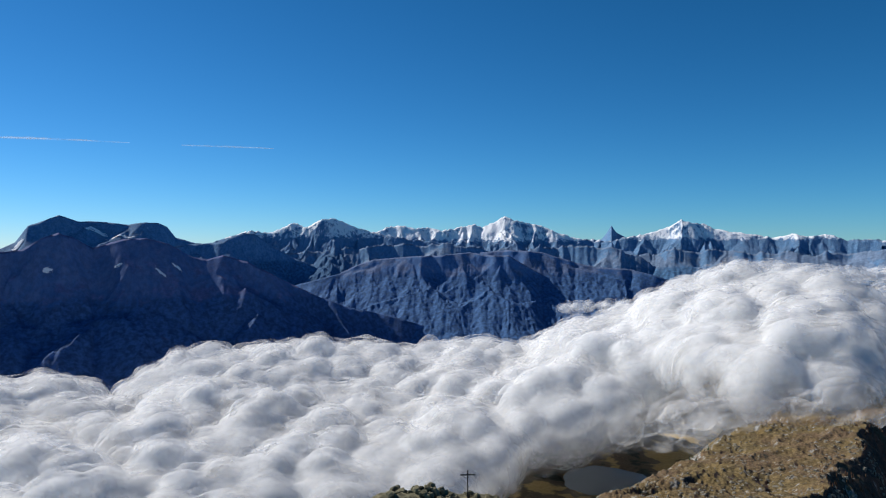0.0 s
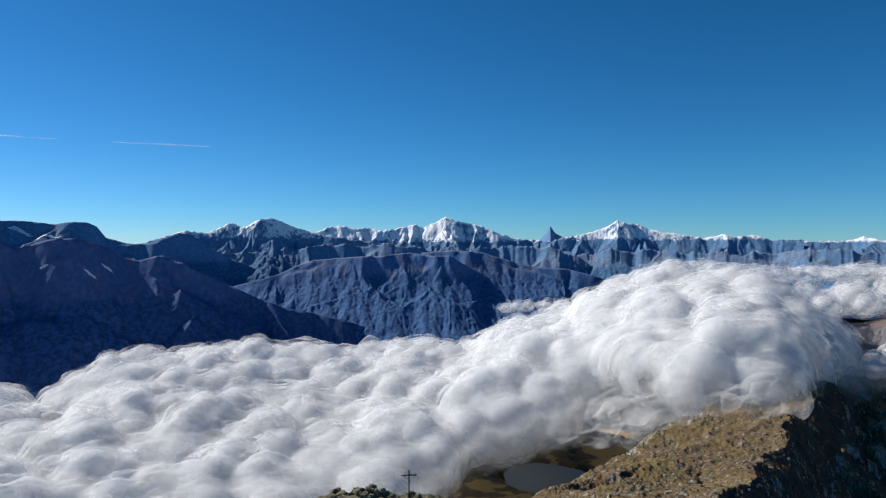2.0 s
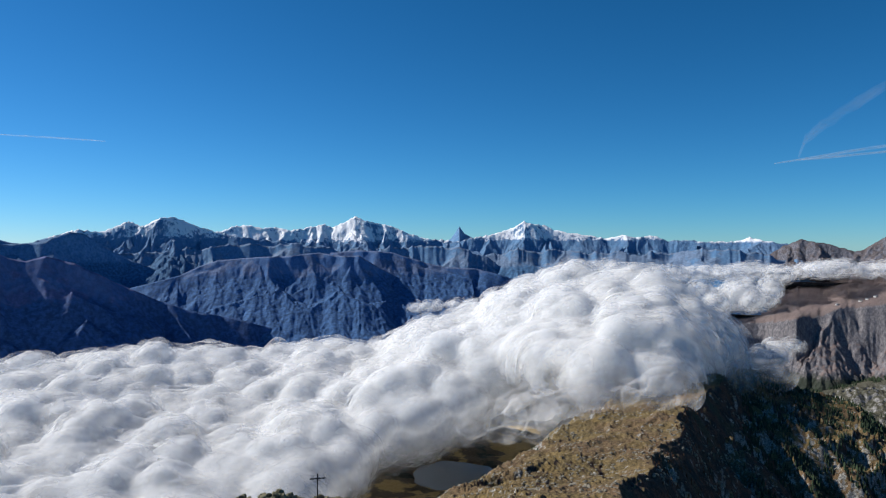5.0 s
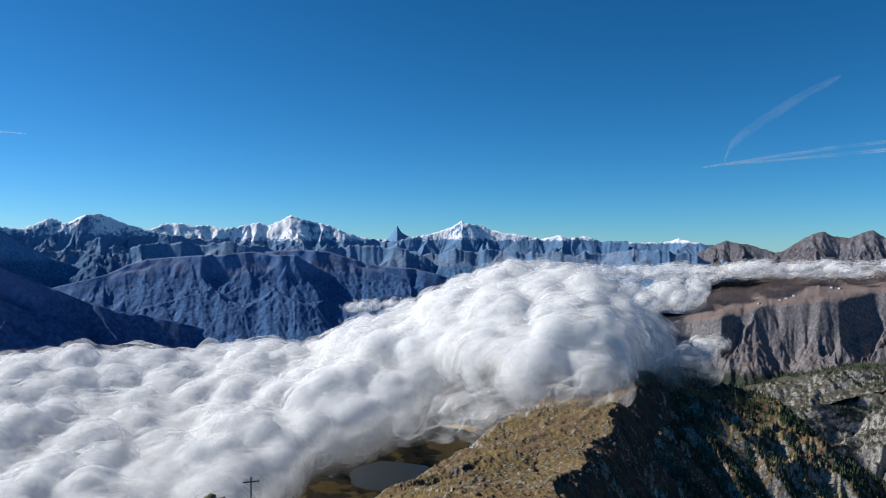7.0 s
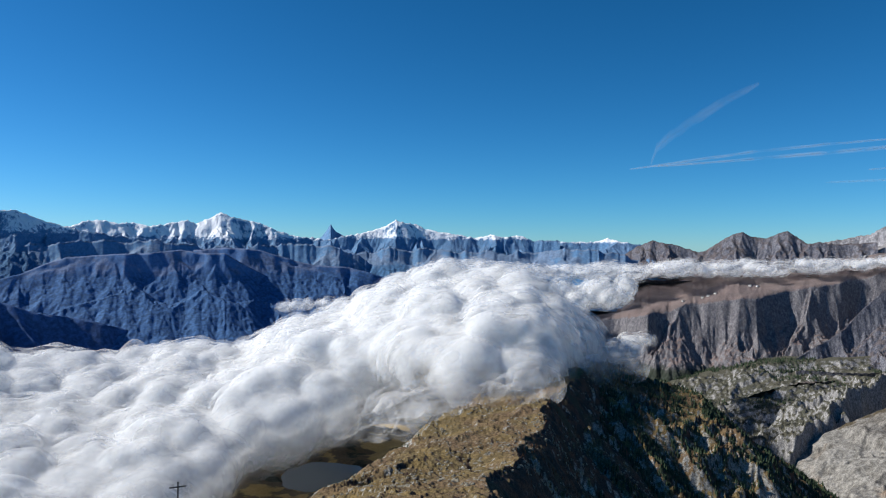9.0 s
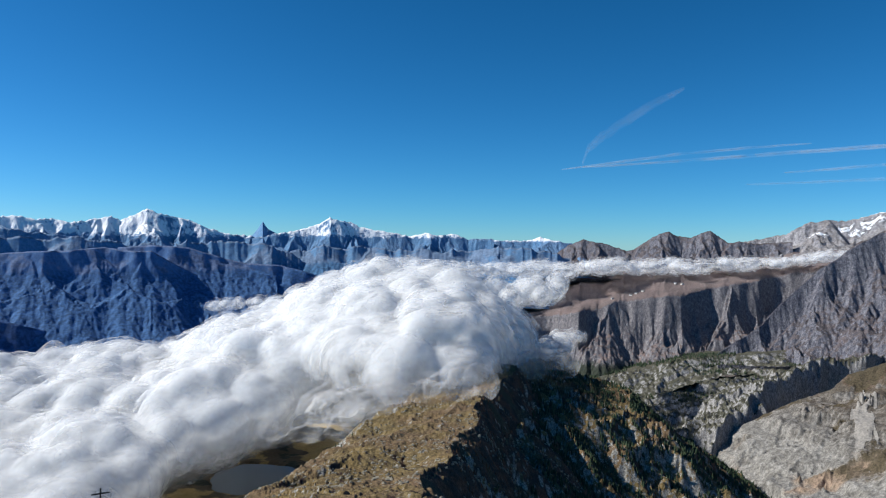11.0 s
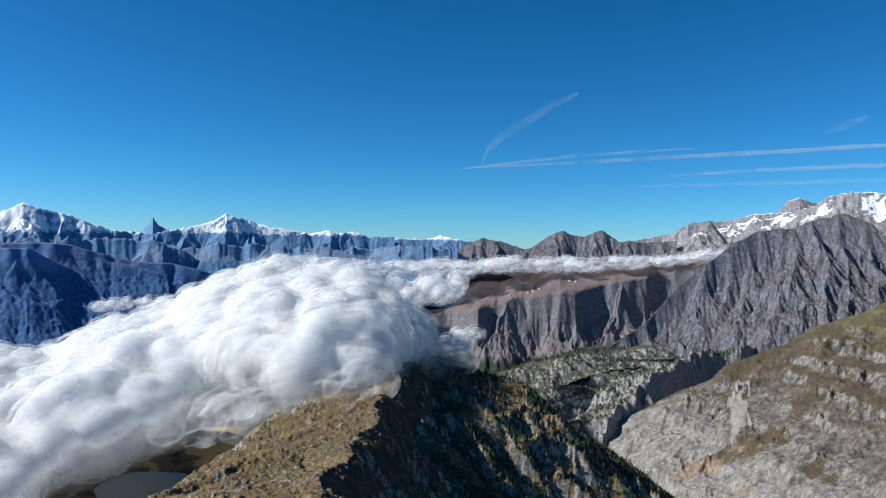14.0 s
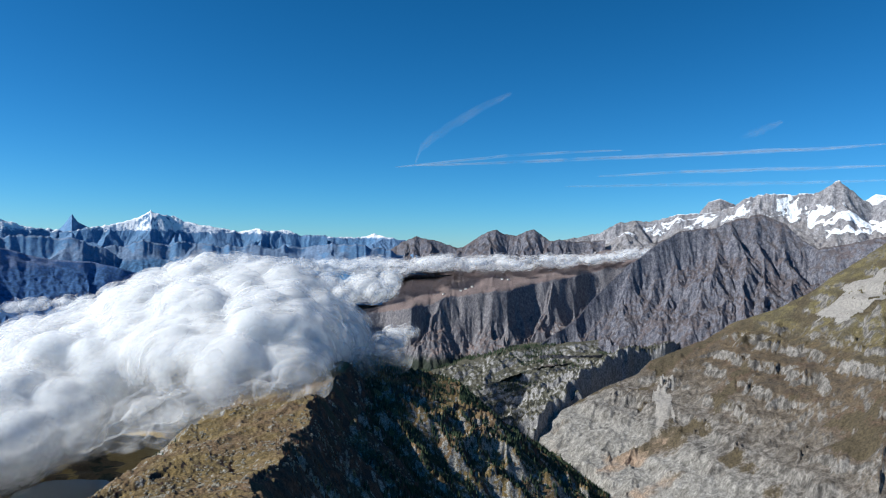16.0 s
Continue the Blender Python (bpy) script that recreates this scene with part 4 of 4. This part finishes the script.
trail("short fading vapour trail", [(-20.33, 7.84), (-17.88, 7.87), (-15.78, 7.88), (-13.43, 7.87)], 2.2, 0.3, 8)


# ---- finding the ground under a place ----
def named(prefix, label):
    return next(o for o in scene.objects if o.name.startswith(prefix) and o.get("label", "").startswith(label))


SPUR, SLOPE, BENCH = named("mountain_spur", "rocky spur"), named("mountain_slope", "pale"), named("valley_bench", "wooded")
PLATEAU, GROUND = named("mountain_plateau", "brown alp"), named("ground", "wide")
bpy.context.view_layer.update()


def drop(ob, x, y):
    """The place and normal of ob's surface under x, y, or None."""
    hit, place, normal, _ = ob.ray_cast(Vector((x, y, 800)), Vector((0, 0, -1)))
    return (place, normal) if hit else None


# ---- conifers and boulders, too many to count ----
def conifer_mesh(ring=6):
    """Three stacked uneven skirts of boughs on a short stem, 1 m high."""
    v, f = [], []
    for base, top, wide in ((0.08, 0.55, 0.2), (0.35, 0.8, 0.15), (0.6, 1.0, 0.1)):
        o = len(v)
        for i in range(ring):
            a = 2 * math.pi * i / ring + base * 7
            v.append((wide * (1.15 if i % 2 else 0.8) * math.cos(a), wide * (1.15 if i % 2 else 0.8) * math.sin(a), base))
        v.append((0, 0, top))
        f += [(o + i, o + (i + 1) % ring, o + ring) for i in range(ring)]
    return np.array(v), np.array(f)


def boulder_mesh(seed):
    g = np.random.default_rng(seed)
    v, f = ico(2)
    p = np.round(v * 1.3 + g.uniform(-0.4, 0.4, 3)) / 1.3
    v = 0.35 * v + 0.65 * p
    v = v * (1 + 0.22 * perlin(v[:, 0] * 1.7 + seed, v[:, 1] * 1.7, v[:, 2] * 1.7))[:, None]
    return v * g.uniform(0.65, 1.2, 3), f


def scatter(name, label, category, mat, shapes, surface, count, seed, span, reach, size, accept, sink=0.1, flat=False, upright=True):
    """Many small shapes on one surface, as one object."""
    g = np.random.default_rng(seed)
    vs, fs, total, tries = [], [], 0, 0
    while total < count and tries < count * 8:
        tries += 1
        az, dist = g.uniform(*span), math.sqrt(g.uniform(reach[0] ** 2, reach[1] ** 2))
        p = spot(az, dist, 0)
        got = drop(surface, p.x, p.y)
        if not got or not accept(got[0], got[1], g):
            continue
        v, f = shapes[g.integers(len(shapes))]
        h, a = g.uniform(*size) ** 1.0, g.uniform(0, 6.283)
        c, s = math.cos(a), math.sin(a)
        k = np.array([h * g.uniform(0.8, 1.25), h * g.uniform(0.8, 1.25), h])
        q = v * k
        q = np.stack([q[:, 0] * c - q[:, 1] * s, q[:, 0] * s + q[:, 1] * c, q[:, 2] - sink * h], -1) + np.array(got[0])
        fs.append(f + sum(map(len, vs)) if total < 1 else f + offset)
        vs.append(q)
        offset = (offset if total else 0) + len(q)
        total += 1
    me = mesh_from(name, np.concatenate(vs), np.concatenate(fs), mat, flat)
    return tagged(new(name, me), label, category, kind="stuff")


def island_material(name, low, high, rough=0.9, size=2.0):
    """Varied from piece to piece, with a fine grain."""
    n = Nodes(name)
    grain = n.ramp(n.noise(size, 4.0), 0.3, 0.7)
    tone = n.math("ADD", n.math("MULTIPLY", n.pos.outputs["Random Per Island"], 0.65), n.math("MULTIPLY", grain, 0.35))
    return n.finish(n.mix(tone, low, high), rough)


M_PINE = island_material("dark_conifer", (0.02, 0.034, 0.022), (0.05, 0.072, 0.035))
M_LARCH = island_material("autumn_larch_and_heath", (0.05, 0.028, 0.018), (0.13, 0.066, 0.032))
M_STONE = island_material("lichened_gneiss_boulder", (0.15, 0.138, 0.105), (0.275, 0.25, 0.195), size=0.8)
CONIFERS, STONES = [conifer_mesh(6), conifer_mesh(7)], [boulder_mesh(i) for i in range(7)]


def patchy(place, size, shift=0.0):
    return noise.noise(Vector((place.x / size + shift, place.y / size, 0.5)))


scatter("forest", "dark green conifer wood on the shaded flank", "forest", M_PINE, CONIFERS, SPUR, 8500, 31, (35, 56), (1000, 2150), (7, 14),
        lambda p, n, g: n.x > 0.02 and patchy(p, 170) + 0.5 * patchy(p, 50) > -0.3 + 0.4 * (p.z > -330))
scatter("heath", "rust-brown larches and bushes on the shaded flank", "shrubs", M_LARCH, CONIFERS, SPUR, 2600, 32, (28, 52), (600, 1900), (2.5, 6),
        lambda p, n, g: n.x > 0.15 and patchy(p, 120, 9) > -0.05)
scatter("forest", "conifer woods between the rock benches of the valley", "forest", M_PINE, CONIFERS, BENCH, 4200, 33, (34, 62), (2300, 3250), (8, 15),
        lambda p, n, g: patchy(p, 190, 4) + 0.4 * patchy(p, 60) > 0.08 and n.z > 0.6)
scatter("bushes", "low dark pines on the golden turf", "shrubs", M_PINE, CONIFERS, SPUR, 260, 34, (9, 21), (900, 1900), (4, 9),
        lambda p, n, g: n.x < 0.1 and patchy(p, 90, 5) > 0.0)
scatter("boulders", "pale lichened boulders strewn over the spur", "rocks", M_STONE, STONES, SPUR, 1700, 35, (11, 36), (420, 1300), (0.9, 2.7),
        lambda p, n, g: n.x < 0.35 and patchy(p, 70, 2) + 0.5 * patchy(p, 25) > 0.0 and g.uniform() < 1.15 - (p.length - 400) / 1400, 0.4, True)
scatter("boulders", "blocks fallen along the shaded flank", "rocks", M_STONE, STONES, SPUR, 1200, 36, (27, 50), (500, 1700), (0.9, 2.8),
        lambda p, n, g: n.x > 0.25 and patchy(p, 90, 12) > 0.2, 0.25, True)


# ---- snowfields, glaciers and scree lying on the flanks ----
M_SNOWFIELD = plain_material("old_firn_snow", (0.8, 0.82, 0.86), 0.6, 0.06, 12.0)
M_SCREE = plain_material("grey_scree", (0.27, 0.25, 0.225), 0.95, 0.22, 6.0)


def patch(name, label, mat, surface, az, el, wide, deep, turn, seed, lift=4.0, cells=46, ragged=0.8):
    """A sheet draped over a flank round the place that lies at that compass and elevation angle."""
    way = spot(az, 1.0, math.tan(radians(el))).normalized()
    hit, c, _, _ = surface.ray_cast(Vector((0, 0, 0)), way)
    if not hit:
        return None
    a = radians(az + turn)
    side, ahead = Vector((math.cos(a), -math.sin(a), 0)), Vector((math.sin(a), math.cos(a), 0))
    g = np.linspace(-1.5, 1.5, cells)
    verts, keep = [], np.zeros((cells, cells), bool)
    for i, u in enumerate(g):
        for j, w in enumerate(g):
            p = c + side * (u * wide) + ahead * (w * deep)
            got = drop(surface, p.x, p.y)
            d = u * u + w * w + ragged * (noise.noise(Vector((u * 1.6 + seed, w * 1.6, 0))) + 0.6 * noise.noise(Vector((u * 4 + seed, w * 4, 3))))
            keep[i, j] = bool(got) and d < 0.8
            q = got[0] + got[1] * lift if got else p
            verts.append(q[:])
    f = grid_faces(cells, cells)
    ok = keep.ravel()
    f = f[ok[f].all(axis=1)]
    used, flat_index = np.unique(f, return_inverse=True)
    if not len(used):
        return None
    me = mesh_from(name, np.array(verts)[used], flat_index.reshape(-1, 4)[:, ::-1], mat)
    ob = tagged(new(name, me), label)
    ob.parent = surface
    return ob


DARK_MOUNTAIN, HAZY, CREST = named("mountain", "dark shaded"), named("mountain", "hazy blue"), named("mountain_range", "granite crest")
for k, (az, el, wide, deep, turn) in enumerate(((-21.8, -1.75, 24, 7, 30), (-20.6, -1.4, 22, 6, 20), (-29.2, -1.5, 22, 6, -10), (-24.6, -1.2, 14, 5, 10))):
    patch("snowfield", "small old snow patch on the dark mountain", M_SNOWFIELD, DARK_MOUNTAIN, az, el, wide, deep, turn, k, 3.0, ragged=1.2)
for k, (az, el, wide, deep, turn) in enumerate(((-26.1, 1.3, 70, 12, 8), (-24.6, 1.0, 80, 10, 12), (-31, 0.2, 30, 18, 0))):
    patch("snowfield", "hanging snowfield below the flat summit", M_SNOWFIELD, HAZY, az, el, wide, deep, turn, k + 4, 3.0)
for k, (az, el, wide, deep, turn) in enumerate(((55.6, 1.15, 60, 20, 10), (57.2, 1.5, 60, 18, -8), (59, 1.95, 70, 22, 5), (61.3, 2.25, 80, 30, 0), (63.6, 2.65, 90, 38, -5), (60.3, 1.7, 40, 18, 20), (58, 1.3, 40, 16, 10))):
    patch("snowfield", "bright snowfield on the granite crest", M_SNOWFIELD, CREST, az, el, wide * 0.8, deep * 0.75, turn, k + 15, 2.5, 70, ragged=2.2)
for k, (az, el, wide, deep, turn) in enumerate(((67.2, 2.7, 70, 60, 0), (69.0, 2.5, 75, 70, 10), (71.6, 1.9, 150, 110, 0), (73.2, 2.1, 120, 120, 0))):
    patch("glacier", "white hanging glacier below the granite summit", M_GLACIER, CREST, az, el, wide, deep, turn, k + 25, 3.5, 70, ragged=1.6)
patch("scree_fan", "grey scree slope under the near crest", M_SCREE, SLOPE, 72.3, -2.6, 170, 170, 10, 31, 1.5, 70, 1.2)
patch("scree_fan", "pale debris fan running down to the gorge", M_SCREE, SLOPE, 58.6, -11.6, 34, 190, 0, 33, 1.5, 70, 1.0)


# ---- summit with its cross ----
M_IRON = plain_material("weathered_dark_iron", (0.03, 0.03, 0.032), 0.6, 0.3, 0.2, 0.6)
M_SUMMIT = plain_material("lichened_summit_rock", (0.135, 0.122, 0.075), 0.95, 0.65, 0.9)


def build_summit():
    n = 160
    a = np.linspace(-1, 1, n)
    gx, gy = np.meshgrid(a * 60, a * 60, indexing="ij")
    x, y = gx - 1, gy + 101
    d = np.hypot(gx * 0.4, gy)
    z = -35.3 - 0.8 * np.clip(d - 2.5, 0, None) + 2.6 * (ridged(x / 7, y / 7, 5, 0.6) - 0.5)
    me = mesh_from("summit", np.stack([x, y, z], -1).reshape(-1, 3), grid_faces(n, n), M_SUMMIT)
    return tagged(new("summit", me), "rocky summit knoll of lichened gneiss", "mountain summit")


SUMMIT = build_summit()


def box(bm, size, m):
    made = bmesh.ops.create_cube(bm, size=1.0, matrix=m @ Matrix.Diagonal((*size, 1)))
    bmesh.ops.bevel(bm, geom=list({e for v in made["verts"] for e in v.link_edges}), offset=min(size) * 0.12, segments=1, affect="EDGES")
    return made


def build_cross():
    c = spot(2.0, 100, 0)
    c.z = -35.6
    cross = new("summit_cross")
    cross.matrix_world = Matrix.Translation(c)
    bm = bmesh.new()
    box(bm, (0.17, 0.17, 4.4), pose(0, 0, 2.2))
    part("post", bm, M_IRON, cross)
    bm = bmesh.new()
    box(bm, (2.15, 0.15, 0.17), pose(0, -0.02, 3.72, 0, -1.0, 0))
    part("crossbar", bm, M_IRON, cross)
    bm = bmesh.new()
    box(bm, (0.55, 0.55, 0.5), pose(0, 0, 0.0))
    part("footing", bm, M_STONE, cross, "rough stone footing")
    return tagged(cross, "tall dark iron cross on the rocky summit", "summit cross")


build_cross()


def build_summit_rocks():
    g = np.random.default_rng(41)
    for i in range(90):
        az, dist = g.uniform(-4.2, 5.2), g.uniform(97, 104)
        p = spot(az, dist, 0)
        if abs(az - 2.0) < 0.35 and dist < 99.5:
            continue
        got = drop(SUMMIT, p.x, p.y)
        size = g.uniform(0.25, 0.85)
        v, f = boulder_mesh(100 + i)
        rock = new("summit_rock", mesh_from("summit_rock", v * size, f, M_SUMMIT, True))
        rock.matrix_world = Matrix.Translation(got[0] + Vector((0, 0, size * 0.25))) @ pose(0, 0, 0, g.uniform(-30, 30), g.uniform(-30, 30), g.uniform(0, 360))
        tagged(rock, "angular lichened boulder on the summit", "rock", "boulders round the summit cross")


build_summit_rocks()


# ---- chalets ----
M_TIMBER = plain_material("sun_browned_timber", (0.09, 0.06, 0.045), 0.85, 0.4, 0.6)
M_PLASTER = plain_material("white_plaster", (0.62, 0.6, 0.56), 0.9, 0.12, 1.5)
M_SLATE_ROOF = plain_material("grey_slate_roof", (0.19, 0.19, 0.2), 0.7, 0.35, 0.8)
M_GLASS = plain_material("dark_window_glass", (0.02, 0.025, 0.03), 0.15, 0.2, 1.0)


def chalet(at, turn, w, d, h, wall_mat, label, group):
    house = new("chalet")
    house.matrix_world = Matrix.Translation(at) @ pose(0, 0, -0.6, 0, 0, turn)
    rise = w * 0.26
    bm = bmesh.new()
    pts = [(-w / 2, 0), (w / 2, 0), (w / 2, h), (0, h + rise), (-w / 2, h)]
    rings = [[bm.verts.new((x, s * d / 2, z)) for x, z in pts] for s in (-1, 1)]
    bm.faces.new(rings[0]), bm.faces.new(rings[1][::-1])
    for i in range(5):
        bm.faces.new([rings[0][i], rings[1][i], rings[1][(i + 1) % 5], rings[0][(i + 1) % 5]])
    bmesh.ops.recalc_face_normals(bm, faces=bm.faces)
    part("wall", bm, wall_mat, house)
    for s in (-1, 1):
        bm = bmesh.new()
        slant = math.hypot(w / 2 + 0.9, rise * (w / 2 + 0.9) / (w / 2))
        tilt = math.degrees(math.atan2(rise, w / 2))
        box(bm, (slant, d + 1.8, 0.35), Matrix.Translation((s * (w / 4 + 0.45), 0, h + rise / 2 - 0.45 * rise / (w / 2) + 0.25)) @ pose(0, 0, 0, 0, s * tilt, 0))
        part("roof", bm, M_SLATE_ROOF, house)
    for i in range(3):
        bm = bmesh.new()
        box(bm, (w * 0.14, 0.12, 1.3), pose((i - 1) * w * 0.28, -d / 2 - 0.04, h * 0.62))
        part("window", bm, M_GLASS, house)
    return tagged(house, label, "chalet", group)


def build_village():
    g = np.random.default_rng(51)
    done = []
    for i in range(400):
        az, dist = g.uniform(3.0, 10.5), g.uniform(2020, 2420)
        p = spot(az, dist, 0)
        if len(done) >= 46 or any((p - q).length < 21 for q in done) or math.hypot((p.x - 428) / 118, (p.y - 1902) / 132) < 1.45:
            continue
        got = drop(GROUND, p.x, p.y)
        done.append(p)
        white = g.uniform() < 0.3
        chalet(got[0], g.uniform(-25, 25), g.uniform(9, 13), g.uniform(10, 15), g.uniform(5, 8), M_PLASTER if white else M_TIMBER,
               "white plastered chalet with a grey slate roof" if white else "brown timber chalet with a grey slate roof", "chalets of the lake village")
    for az, dist in ((42.6, 3480), (43.0, 3500), (43.5, 3520), (41.2, 3450), (45.9, 3640), (46.4, 3640)):
        p = spot(az, dist, 0)
        got = drop(PLATEAU, p.x, p.y)
        if got:
            chalet(got[0], g.uniform(-20, 40), 10, 12, 6, M_PLASTER, "pale lone house on the brown alp", "houses on the alp plateau")


build_village()
